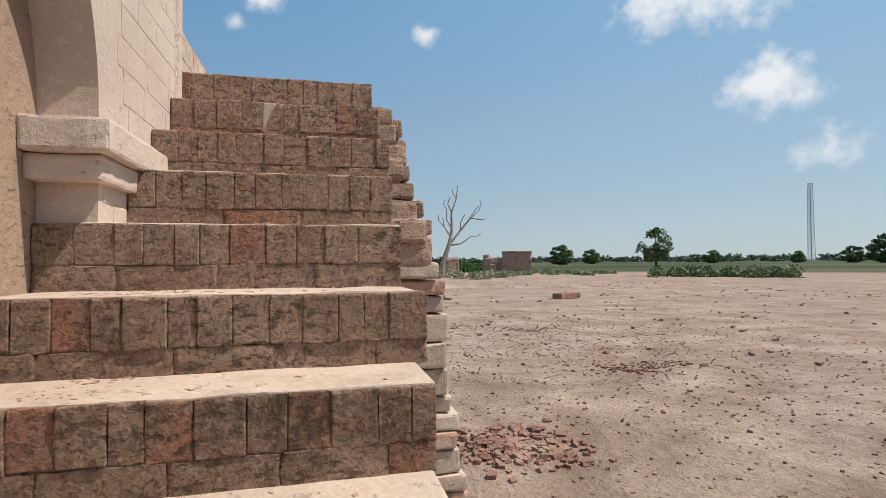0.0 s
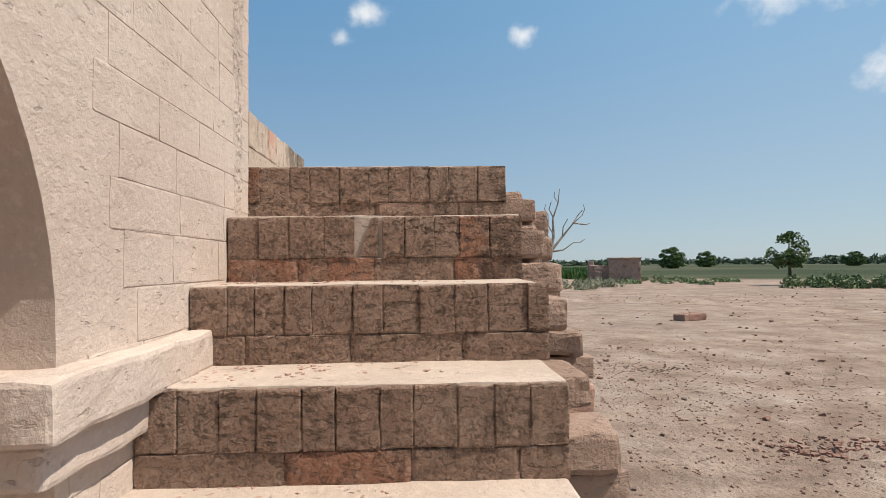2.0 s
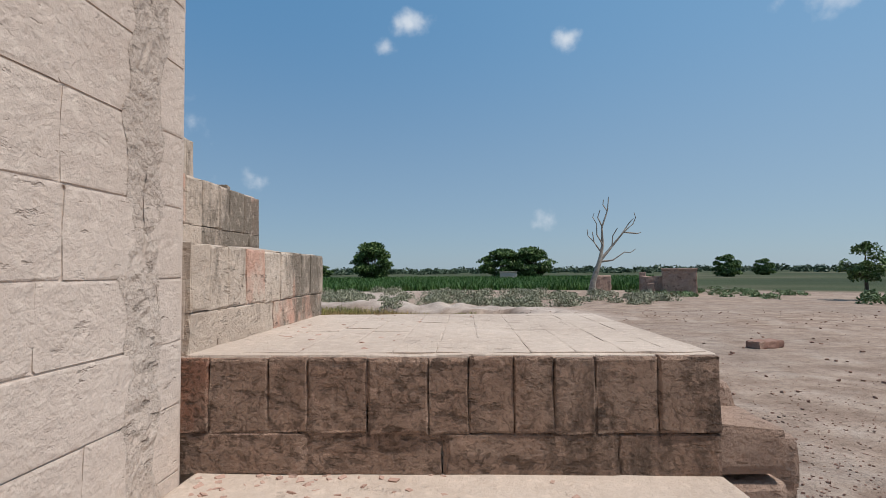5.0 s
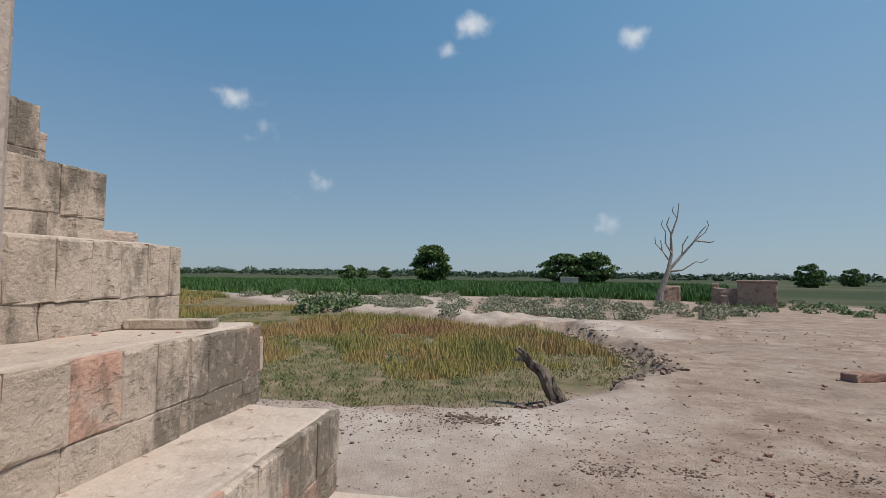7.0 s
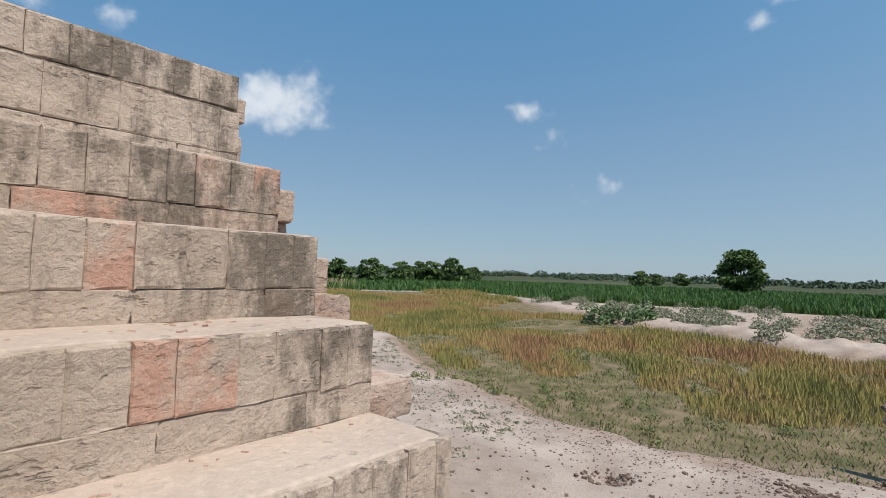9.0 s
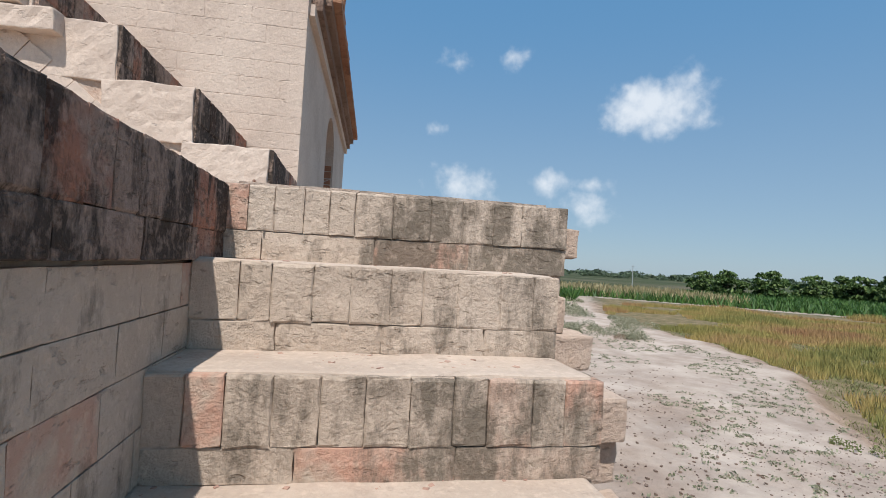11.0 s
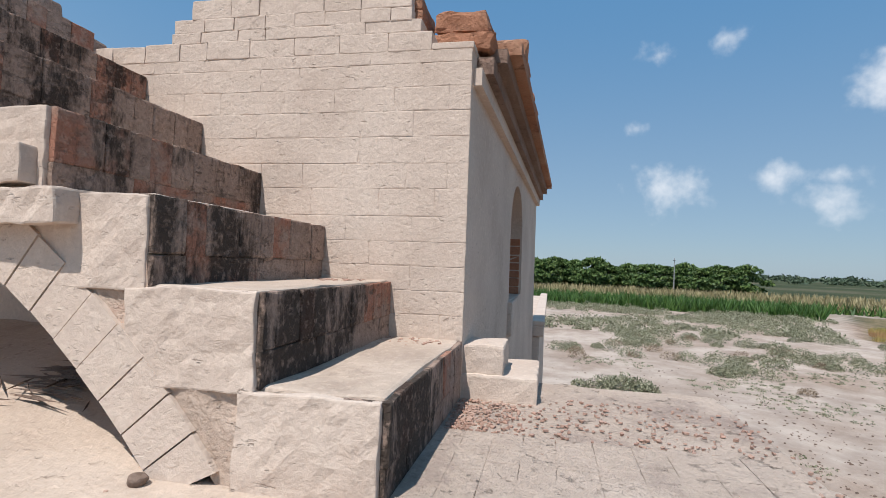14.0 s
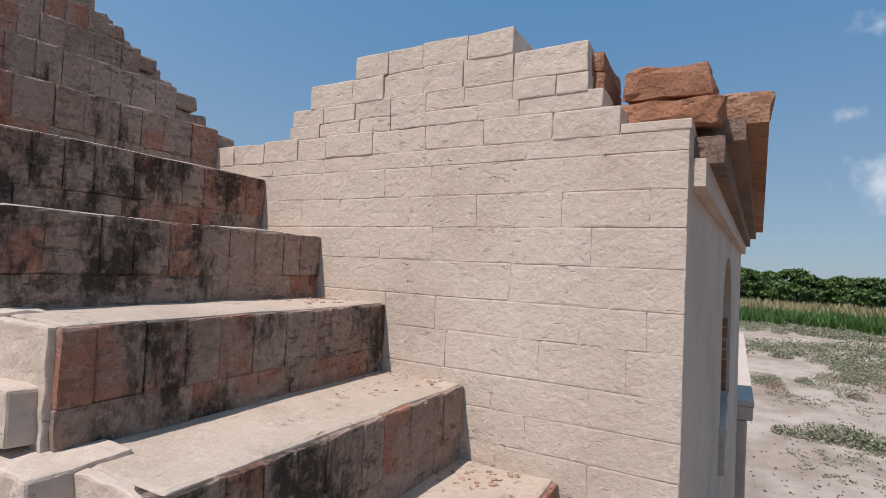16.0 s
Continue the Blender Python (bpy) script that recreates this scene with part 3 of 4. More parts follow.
part("corner", plan([(-0.001, -0.075), (-0.018, -0.035), (-0.045, -0.008), (-0.09, 0.007), (-0.3, 0.0), (-0.3, -0.3), (-0.006, -0.3)], GZ - 0.4, 1.97), PLASTER, wall)
scar = bmesh.new()
grid = [[scar.verts.new((0.0015 + 0.006 * max(0.0, noise.noise((a * 0.9, b * 0.55, 1)) + 0.35) * math.sin(math.pi * a / 8),
                         -0.25 + 0.014 * a + 0.035 * noise.noise((a * 0.3, b * 0.16, 7)), -0.5 + 2.47 * b / 170)) for b in range(171)] for a in range(9)]
for a in range(8):
    for b in range(170):
        scar.faces.new((grid[a][b], grid[a + 1][b], grid[a + 1][b + 1], grid[a][b + 1]))
part("mortar_scar", scar, SCAR, wall, "rough grey strip of old mortar")
cheek = thing("wall_cheek", "dark-stained brick cheek wall beside the steps", "wall", "structure")
part("face", solid(-2.02, -0.08, -0.25, -0.014, -0.3, 1.985, 0), PLASTER, cheek)
riser(cheek, STREAKED, (-2.0, 0.012, 2.0), (1, 0, 0), (0, 1, 0), 1.92, 1.998, R)
courses(cheek, PALE, (-2.0, 0.008, 0), (1, 0, 0), (0, 1, 0), 1.92, 0.0, 1.75, lambda a, b, z0, z1: True, 0.125, 0.3)

# ---- upper flight on its arch ----
upper = thing("staircase", "upper brick staircase carried on a half arch, risers streaked black", "staircase", "structure")
XN, XB = -2.68, -3.75
for i in range(1, 15):
    y0, z = 0.04 - GO3 * (i - 1), 2.005 + R3 * i
    st = part("step", solid(XB, XN - 0.02, y0 - GO3 - 0.1, y0 - 0.004, z - 0.3 if i > 1 else 2.0, z + 0.006, 0.014, 0.11, 0.008, i + 80), TREAD, upper)
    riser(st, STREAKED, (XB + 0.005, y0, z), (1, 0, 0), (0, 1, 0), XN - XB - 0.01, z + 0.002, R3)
    # the open end: one rough plastered block a step, headers standing proud below
    part("block", solid(XN - 0.02, XN + rng.uniform(0.006, 0.014), y0 - GO3 - 0.05, y0 - 0.006, z - R3 - 0.01, z + 0.002, 0.005, 0.032, 0.01, i * 9), PLASTER, st)
    if i > 3:
        part("header", solid(XN - 0.1, XN + rng.uniform(0.05, 0.085), y0 - 0.28, y0 + 0.1 + rng.uniform(-0.03, 0.03), z - 0.335, z - 0.238, 0.007, 0.035, 0.013, i * 3), PLASTER, st)
    if i % 2 == 0 and i > 3:
        part("header", solid(XN - 0.1, XN + rng.uniform(0.045, 0.07), y0 - 0.3, y0 - 0.03, z - 0.22, z - 0.115, 0.007, 0.035, 0.012, i * 4), PLASTER, st)
    # ragged courses over the low wall
    if i > 6:
        for n in range(3):
            part("brick", solid(XB - 0.12 - 0.11 * n + rng.uniform(-0.02, 0.03), XB + 0.05, y0 - GO3 - 0.02, y0 - 0.02 - rng.uniform(0, 0.05), z - 0.085 * (n + 1), z - 0.085 * n - 0.006, 0.014, 0.06, 0.014, i * 5 + n), STREAKED, st)
knob = bmesh.new()
bmesh.ops.create_icosphere(knob, subdivisions=3, radius=0.022)
for v in knob.verts:
    v.co = Vector((v.co.x * 1.2, v.co.y, v.co.z * 0.8)) + noise.noise_vector(v.co * 40) * 0.006
knob = tagged(finish(knob, "stone", CLOD), "small dark stone at the foot of the arch", "stone")
knob.location = (XN + 0.05, -0.58, 2.02)
sticks = bmesh.new()
for q in range(60):
    x, y, a = -3.1 + rng.gauss(0, 0.08), -1.25 + rng.gauss(0, 0.11), rng.gauss(1.4, 0.35)
    ln, h = rng.uniform(0.05, 0.16), rng.uniform(0.001, 0.02)
    z = 2.0 + 0.22 * max(0, min(1, (-2.15 - x) / 1.6)) ** 1.3 * min(1, max(0, -0.4 - y) / 0.84)
    dx, dy = math.cos(a) * ln, math.sin(a) * ln
    vs = [sticks.verts.new(p) for p in ((x - dx, y - dy, z + h), (x + dy * 0.04, y - dx * 0.04, z + h), (x + dx, y + dy, z + h + 0.006), (x - dy * 0.04, y + dx * 0.04, z + h), (x, y, z + h + 0.008))]
    for e in ((0, 1, 4), (1, 2, 4), (2, 3, 4), (3, 0, 4)):
        sticks.faces.new([vs[i] for i in e])
tagged(finish(sticks, "twig_litter", CLOD), "dark dry twigs and litter on the sand under the arch", "litter", kind="stuff")
# half arch: voussoirs from the foot upwards
arch = part("arch", bmesh.new(), PLASTER, upper)
CEN = Vector((XN, -2.574, 0.439))
RI, RO = 2.534, 2.71
a0, a1 = math.asin((2.0 - CEN.z) / RI), math.radians(138)
nv = 40
for i in range(nv):
    p, q = a0 - 0.03 + (a1 - a0) * i / nv, a0 - 0.03 + (a1 - a0) * (i + 1) / nv - 0.0016
    o = rng.uniform(-0.006, 0.008)
    pts = [(CEN.y + r * math.cos(t), max(1.97, CEN.z + r * math.sin(t))) for r, t in ((RI, p), (RO + o, p), (RO + o, q), (RI, q))]
    part("voussoir", prism(pts, 0, XB, XN + 0.012 + o * 0.6), PLASTER, arch)
# rough rubble between the arch and the steps
n, m = 150, 16
rub = bmesh.new()
rows = []
for k in range(n + 1):
    y = -0.3 - 4.0 * k / n
    h = (RO - 0.03) ** 2 - (y - CEN.y) ** 2
    low = max(1.98, CEN.z + math.sqrt(h)) if h > 0 else 1.98
    top = max(low + 0.01, 2.005 + R3 * (1 + math.floor((0.035 - y) / GO3)) - 0.06)
    row = []
    for c in range(m + 1):
        z = low + (top - low) * c / m
        d = noise.noise((y * 9, z * 9, 0.3)) + 0.6 * noise.noise((y * 21, z * 21, 4))
        row.append(rub.verts.new((XN - 0.004 + 0.014 * d * math.sin(math.pi * min(1, 0.1 + c / m)), y, z)))
    row += [rub.verts.new((XB, y, top)), rub.verts.new((XB, y, low))]
    rows.append(row)
for p, q in zip(rows, rows[1:]):
    for c in range(len(p)):
        e = (c + 1) % len(p)
        rub.faces.new((p[c], q[c], q[e], p[e]))
bmesh.ops.recalc_face_normals(rub, faces=rub.faces[:])
part("rubble_fill", rub, RUBBLED, upper, "rough lime mortar and broken brick")

# ---- domed building's corner ----
house = thing("pavilion", "cream-plastered brick pavilion with a broken parapet and brick cornice", "building")
XE, YN = -3.749, 0.05
WING_Y, WING_Z = 0.36, 1.84


def north(x):
    return YN + (XE - x) * 0.036


part("wall", plan([(-8.4, -6.0), (XE, -6.0), (XE, YN), (-8.4, north(-8.4))], GZ - 0.3, 3.56), PLASTER, house, "cream plastered brick wall")
east = part("wall", solid(-4.1, XE, -6.0, -1.9, 3.5, 3.62, 0.01, 0.15, 0.01), PLASTER, house)


def above_stair(a, b, z0, z1):
    y = -2.6 + (a + b) / 2
    return z0 > 1.9 + R3 * max(0, -y / GO3)


courses(house, PLASTER, (XE + 0.0025, -2.6, 0), (0, 1, 0), (1, 0, 0), 2.6 + YN, 2.0, 3.555, above_stair, 0.115, 0.27, 0.03, 0.0018)
# broken parapet, course by course
for z0, z1, ya, yb in ((3.56, 3.645, -2.6, 0.085), (3.647, 3.7, -1.49, -0.19), (3.702, 3.765, -1.48, -0.235), (3.767, 3.86, -1.38, -0.24), (3.862, 3.95, -1.145, -0.485)):
    y = ya
    yb = min(yb, 0.06)
    while y < yb - 0.02:
        w = rng.uniform(0.14, 0.24)
        if yb - y - w < 0.09:
            w = yb - y
        hi = z1 if z0 > 3.6 or y < -0.2 or y > yb - 0.6 and z1 > 3.7 else 3.59
        part("brick", solid(-4.0 + rng.uniform(-0.05, 0.04), XE + 0.003 + rng.uniform(-0.002, 0.002), y, y + w - 0.001, z0 - 0.004, hi + rng.uniform(-0.004, 0.004), 0.005, 0.04, 0.005, y * 7 + z0), PLASTER, house)
        y += w
for y0, z0, z1 in ((-0.232, 3.648, 3.7), (-0.237, 3.702, 3.78), (-0.242, 3.782, 3.845)):
    part("brick", solid(-4.1, XE - 0.06, y0 - 0.06, y0 + 0.035, z0, z1, 0.012, 0.04, 0.012, z0), REDBRICK, house, "broken red brick core of the parapet")
# corbelled cornice along the north face
for n, (o, z0, z1, mat) in enumerate(((0.04, 3.4, 3.48, PLASTER), (0.08, 3.48, 3.56, MUD), (0.13, 3.56, 3.63, MUD), (0.19, 3.63, 3.69, REDBRICK))):
    xe = XE - 0.04 - 0.08 * n
    part("cornice", plan([(-8.45, north(-8.45) - 0.1), (xe, north(xe) - 0.1), (xe, north(xe) + o), (-8.45, north(-8.45) + o)], z0, z1), mat, house)
for x0, x1, y0, y1, z0, z1 in ((-4.15, -3.85, -0.18, 0.13, 3.6, 3.69), (-4.25, -3.88, -0.16, 0.1, 3.7, 3.8), (-4.9, -4.2, -0.1, 0.26, 3.69, 3.78), (-5.8, -4.95, -0.1, 0.29, 3.69, 3.75)):
    part("brick", solid(x0, x1, y0, y1, z0, z1, 0.025, 0.06, 0.03, x0), REDBRICK, house, "broken red brick of the cornice")
for x0, x1, y1, z1 in ((-4.05, -3.77, 0.23, 2.24), (-4.25, -3.755, 0.38, 2.11)):
    part("plinth", solid(x0, x1, -0.05, y1, 1.9, z1, 0.012, 0.05, 0.01, z1), PLASTER, house)
# arched window and its ledge in the north face
dx0, dx1, dz0, dz1 = -6.5, -5.5, 2.33, 3.28
ow = [(dx0, dz0), (dx1, dz0), (dx1, dz1 - 0.4)] + [((dx0 + dx1) / 2 + 0.5 * math.cos(t), dz1 - 0.4 + 0.4 * math.sin(t)) for t in np.linspace(0.2, math.pi - 0.2, 12)] + [(dx0, dz1 - 0.4)]
hole = part("window_reveal", prism(ow, 1, YN - 1.6, YN + 0.4), PLASTER, house)
hole.hide_render = True
for w in [o for o in house.children if o.name.startswith("wall")][:1]:
    cut = w.modifiers.new("opening", "BOOLEAN")
    cut.object, cut.operation, cut.solver = hole, "DIFFERENCE", "EXACT"
    dg = bpy.context.evaluated_depsgraph_get()
    w.data = bpy.data.meshes.new_from_object(w.evaluated_get(dg))
    w.modifiers.clear()
bpy.data.objects.remove(hole)
z = dz0
while z < dz1 - 0.45:
    h = rng.uniform(0.07, 0.085)
    for x0, x1 in ((dx0 - 0.05, dx0 + rng.uniform(0.0, 0.02)), (dx1 - rng.uniform(0.0, 0.012), dx1 + 0.05)):
        part("jamb_brick", solid(x0, x1, YN - 0.5, north(x0) - 0.02, z, z + h - 0.008, 0.006, 0.12, 0.006, z), REDBRICK, house)
    z += h
part("window_sill", solid(dx0 - 0.06, dx1 + 0.06, YN - 0.3, north(dx1) + 0.035, 2.06, 2.325, 0.02, 0.1, 0.012), PLASTER, house)
wing = thing("low_wing", "low cream-plastered wing beyond the pavilion with a flat coped top", "building")
part("wall", solid(-16.0, -8.46, -4.0, WING_Y - 0.05, GZ - 0.3, WING_Z - 0.16, 0.02, 0.5, 0.012), PLASTER, wing)
part("string_course", solid(-16.02, -8.44, -4.0, WING_Y, WING_Z - 0.158, WING_Z - 0.02, 0.015, 0.4, 0.01), PLASTER, wing)
part("coping", solid(-16.02, -8.44, WING_Y - 0.16, WING_Y + 0.01, WING_Z - 0.018, WING_Z + 0.05, 0.015, 0.3, 0.01), PLASTER, wing)

# paving of the landing, treads and terrace edge


def paving(parent, x0, x1, y0, y1, z, wide, long, along_y, mat=TREAD):
    u = x0 if along_y else y0
    while u < (x1 if along_y else y1) - 0.03:
        w = min(wide * rng.uniform(0.85, 1.15), (x1 if along_y else y1) - u)
        d, end = (y0, y1) if along_y else (x0, x1)
        first = True
        while d < end - 0.03:
            ln = min(long * (rng.uniform(0.5, 1) if first else rng.uniform(0.9, 1.1)), end - d)
            if end - d - ln < 0.08:
                ln = end - d
            first = False
            zz = z - 0.0125 + rng.uniform(-0.0008, 0.0008)
            c = (u + w / 2, d + ln / 2, zz) if along_y else (d + ln / 2, u + w / 2, zz)
            brick(parent, mat, c, (0, 1, 0) if along_y else (1, 0, 0), (0, 0, 1), (ln - 0.0008, 0.03, w - 0.001), "paving_brick")
            d += ln
        u += w


treads = [o for o in lower.children if o.name.startswith("step")]
paving(treads[0], 0.02, 1.1, 0.02, 1.02, 0.005, 0.1, 0.24, True)
top_step = [o for o in middle.children if o.name.startswith("step")][7]
paving(top_step, -3.3, -2.02, 0.05, 1.16, 2.0105, 0.11, 0.28, False, CRUST)

# ---- ground ----
POND = [(-60, 82), (-47, 75), (-20, 50), (-15, 47.5), (-4.5, 41.5), (3.5, 39), (6.3, 29), (6.5, 21.5), (2.5, 17), (0.4, 15), (-3, 13.9), (-6.8, 14.3), (-10.5, 15.3), (-16, 18), (-24, 24), (-36, 27), (-60, 30), (-90, 45)]
P = np.array(POND, float)


def pond_depth(x, y):
    """Signed distance to the pond's edge, positive inside."""
    x, y = np.asarray(x, float), np.asarray(y, float)
    inside = np.zeros(x.shape, bool)
    dist = np.full(x.shape, 1e9)
    for (ax, ay), (bx, by) in zip(P, np.roll(P, -1, axis=0)):
        t = np.clip(((x - ax) * (bx - ax) + (y - ay) * (by - ay)) / ((bx - ax) ** 2 + (by - ay) ** 2), 0, 1)
        dist = np.minimum(dist, np.hypot(x - ax - t * (bx - ax), y - ay - t * (by - ay)))
        cross = ((ay > y) != (by > y)) & (x < (bx - ax) * (y - ay) / (by - ay + 1e-9) + ax)
        inside ^= cross
    return np.where(inside, dist, -dist)


def lumps(x, y, s):
    return np.array([noise.noise((a * s, b * s, 3.7)) for a, b in zip(np.ravel(x), np.ravel(y))]).reshape(np.shape(x))


def land_height(x, y):
    r = np.hypot(x, y - 10)
    d = pond_depth(x, y) + lumps(x, y, 0.7) * 0.6 + lumps(x, y, 0.22) * 1.0
    near = np.clip((90 - r) / 40, 0, 1)
    edge = np.where((x > 1.5) & (y < 40), 0.35, 0.9)
    z = GZ - np.where((x > 1.5) & (y < 40), 0.6, 0.45) * np.clip(d / edge + 0.3, 0, 1) * near
    # old pits and shallow washed hollows
    for cx_, cy_, w, deep in ((-4.2, 10.85, 0.3, 0.3), (2.1, 9.9, 0.45, 0.06), (3.6, 10.1, 0.3, 0.05), (6.4, 10.4, 0.6, 0.08), (9.3, 27.4, 0.8, 0.2), (8.3, 19.0, 1.0, 0.08), (6.1, 4.7, 0.5, 0.05)):
        z = z - deep * np.exp(-((x - cx_) ** 2 + (y - cy_) ** 2) / w ** 2)
    z = z + (lumps(x, y, 0.16) * 0.10 + lumps(x, y, 0.9) * 0.035 + lumps(x, y, 3.1) * 0.012) * near
    # broken bank on the far side of the pond
    bank = np.exp(-((d + 2.2) / 2.0) ** 2) * (y > 33) * np.clip((x + 30) / 10, 0, 1)
    return z + bank * (0.12 + 0.75 * np.abs(lumps(x, y, 0.5))) * near


def spread(n, near, far):
    t = np.linspace(-1, 1, n)
    return np.sign(t) * (np.abs(t) * near + np.abs(t) ** 7 * far)


gx, gy = np.meshgrid(spread(380, 62, 2500) - 4, spread(380, 62, 2500) + 20, indexing="ij")
gz = land_height(gx, gy)
n = gx.shape[0]
verts = np.stack([gx.ravel(), gy.ravel(), gz.ravel()], 1)
idx = np.arange(n * n).reshape(n, n)
faces = np.stack([idx[:-1, :-1].ravel(), idx[1:, :-1].ravel(), idx[1:, 1:].ravel(), idx[:-1, 1:].ravel()], 1)


def raw(name, verts, faces, mat, smooth=False):
    me = bpy.data.meshes.new(name)
    me.from_pydata(np.asarray(verts).tolist(), [], np.asarray(faces).tolist())
    me.materials.append(mat)
    if smooth:
        me.polygons.foreach_set("use_smooth", [True] * len(me.polygons))
    me.update()
    return new(name, me)


yard = raw("ground", verts, faces, GROUND, True)
inside = pond_depth(gx.ravel(), gy.ravel()) + lumps(gx.ravel(), gy.ravel(), 0.5) * 0.8
yard.data.attributes.new("bed", "FLOAT", "POINT").data.foreach_set("value", np.clip(inside / 2.0, 0, 1))
bleached = 0.5 * np.clip((-30 - gx.ravel()) / 8, 0, 1) * np.clip((95 - np.hypot(gx.ravel(), gy.ravel())) / 20, 0, 1) * np.clip(-inside / 2, 0, 1)
west = np.clip((-4 - gx.ravel()) / 5, 0, 1) * np.clip((92 - np.hypot(gx.ravel(), gy.ravel())) / 8, 0, 1) * np.clip(-inside / 2, 0, 1)
bleached = np.maximum(bleached, west * np.clip(0.75 + 0.7 * lumps(gx.ravel(), gy.ravel(), 0.28) + 0.4 * lumps(gx.ravel(), gy.ravel(), 1.1), 0.15, 1))
bleached = np.maximum(bleached, 0.75 * np.clip((7 + inside) / 3, 0, 1) * np.clip(-inside, 0, 1) * (gy.ravel() >= 32))
bleached = np.maximum(bleached, np.clip((8 + inside) / 5, 0, 1) * np.clip(-inside, 0, 1) * np.clip((6 - gx.ravel() + 3 * lumps(gx.ravel(), gy.ravel(), 0.2)) / 7, 0, 0.85) * (gy.ravel() < 32))
yard.data.attributes.new("salt", "FLOAT", "POINT").data.foreach_set("value", bleached)
tagged(yard, "dry bare earth with gravel and a dried pond bed", "ground", kind="structure")
nr = np.random.default_rng(5)


def blades(px, py, pz, high, wide, lean=0.35, facing=None):
    """Tapered grass or leaf blades, three points each."""
    m = len(px)
    a = nr.uniform(0, 2 * np.pi, m)
    l = nr.uniform(0, 2 * np.pi, m)
    h, w = high * nr.uniform(0.6, 1.25, m), wide * nr.uniform(0.7, 1.3, m)
    ux, uy = np.cos(a) * w / 2, np.sin(a) * w / 2
    tip = np.stack([px + np.cos(l) * lean * h, py + np.sin(l) * lean * h, pz + h], 1)
    A = np.stack([px - ux, py - uy, pz], 1)
    B = np.stack([px + ux, py + uy, pz], 1)
    v = np.stack([A, B, tip], 1).reshape(-1, 3)
    return v, np.arange(3 * m).reshape(m, 3)


# reeds and grass of the pond
k = 300000
px = nr.uniform(-75, 8, k)
py = 13 + 68 * nr.uniform(0, 1, k) ** 1.5
d = pond_depth(px, py)
tall = lumps(px, py, 0.09) + 0.35 * lumps(px, py, 0.35)
ok = (d > 1.2) & (tall > np.where(d < 5, 0.12, np.where(d < 11, 0.0, -0.3)))
px, py, tall = px[ok], py[ok], tall[ok]
v, f = blades(px, py, land_height(px, py) - 0.02, 0.5 * np.clip(tall + 0.75, 0.3, 1.2) * (0.7 + 0.01 * py), 0.02 + 0.0016 * py, 0.3)
tagged(raw("reed_grass", v, f, GRASS), "yellow and rust-red dry reeds in the pond bed", "grass", kind="stuff")
k = 110000
px = nr.uniform(-50, 8, k)
py = 13 + 40 * nr.uniform(0, 1, k) ** 1.3
d = pond_depth(px, py)
ok = (d > 0.2) & (lumps(px, py, 0.3) > -0.25)
px, py = px[ok], py[ok]
v, f = blades(px, py, land_height(px, py) - 0.02, 0.14 + 0 * px, 0.03 + 0.001 * py, 0.6)
tagged(raw("turf", v, f, TURF), "low green turf on the pond bed", "grass", kind="stuff")


def clump(cx, cy, cz, count, rad, high, leaf):
    """Leaf quads in a loose mound about each centre."""
    m = len(cx) * count
    c = np.repeat(np.stack([cx, cy, cz], 1), count, 0)
    s = np.repeat(nr.uniform(0.6, 1.3, len(cx)), count)
    u = nr.normal(0, 1, (m, 3))
    u /= np.linalg.norm(u, axis=1)[:, None]
    u[:, 2] = np.abs(u[:, 2])
    q = nr.uniform(0.35, 1, m) ** 0.6
    o = c + u * np.stack([q * rad * s, q * rad * s, q * high * s], 1)
    a = nr.normal(0, 1, (m, 3))
    a /= np.linalg.norm(a, axis=1)[:, None]
    b = np.cross(a, nr.normal(0, 1, (m, 3)))
    b /= np.linalg.norm(b, axis=1)[:, None]
    ls = (leaf * nr.uniform(0.6, 1.4, m))[:, None]
    v = np.stack([o - a * ls, o + b * ls * 0.45, o + a * ls, o - b * ls * 0.45], 1).reshape(-1, 3)
    return v, np.arange(4 * m).reshape(m, 4)


def scatter(name, label, cat, cx, cy, count, rad, high, leaf, mat):
    v, f = clump(cx, cy, land_height(cx, cy), count, rad, high, leaf)
    return tagged(raw(name, v, f, mat), label, cat, kind="stuff")


# grey scrub west of the building and on the far bank
cx, cy = nr.uniform(-85, -44, 620), nr.uniform(-14, 36, 620)
ok = (lumps(cx, cy, 0.1) > -0.08) & (pond_depth(cx, cy) < -2)
scatter("scrub", "low grey-green desert scrub on pale sand", "shrub", cx[ok], cy[ok], 190, 1.15, 0.75, 0.1, SCRUB)
# nearer mounds of the same scrub, thin tufts and litter on the bare sand before them
cx, cy = nr.uniform(-52, -27, 330), nr.uniform(1, 32, 330)
ok = (lumps(cx, cy, 0.2) > 0.06 + 0.014 * (cx + 48)) & (pond_depth(cx, cy) < -1)
cx, cy = np.append(cx[ok], (-36, -37.5, -34.5, -38, -33.2)), np.append(cy[ok], (10.4, 9.2, 11.4, 11.2, 12))
scatter("scrub", "grey-green scrub mounds at the edge of the sand", "shrub", cx, cy, 420, 0.85, 0.62, 0.06, SCRUB)
cx, cy = np.append(nr.uniform(-50, -28, 14), (-37.6, -29.4, -46)), np.append(nr.uniform(2, 22, 14), (8.3, 12.6, 7.5))
scatter("dry_scrub", "brown dried-out scrub mounds on the sand", "shrub", cx, cy, 320, 0.65, 0.5, 0.05, DRYBUSH)
cx, cy = nr.uniform(-36, -7, 2600), nr.uniform(2, 24, 2600)
ok = (lumps(cx, cy, 0.22) > 0.05) & (pond_depth(cx, cy) < -0.5)
scatter("dry_tufts", "small dry tufts and litter scattered on the sand", "grass", cx[ok], cy[ok], 14, 0.2, 0.06, 0.05, SCRUB)
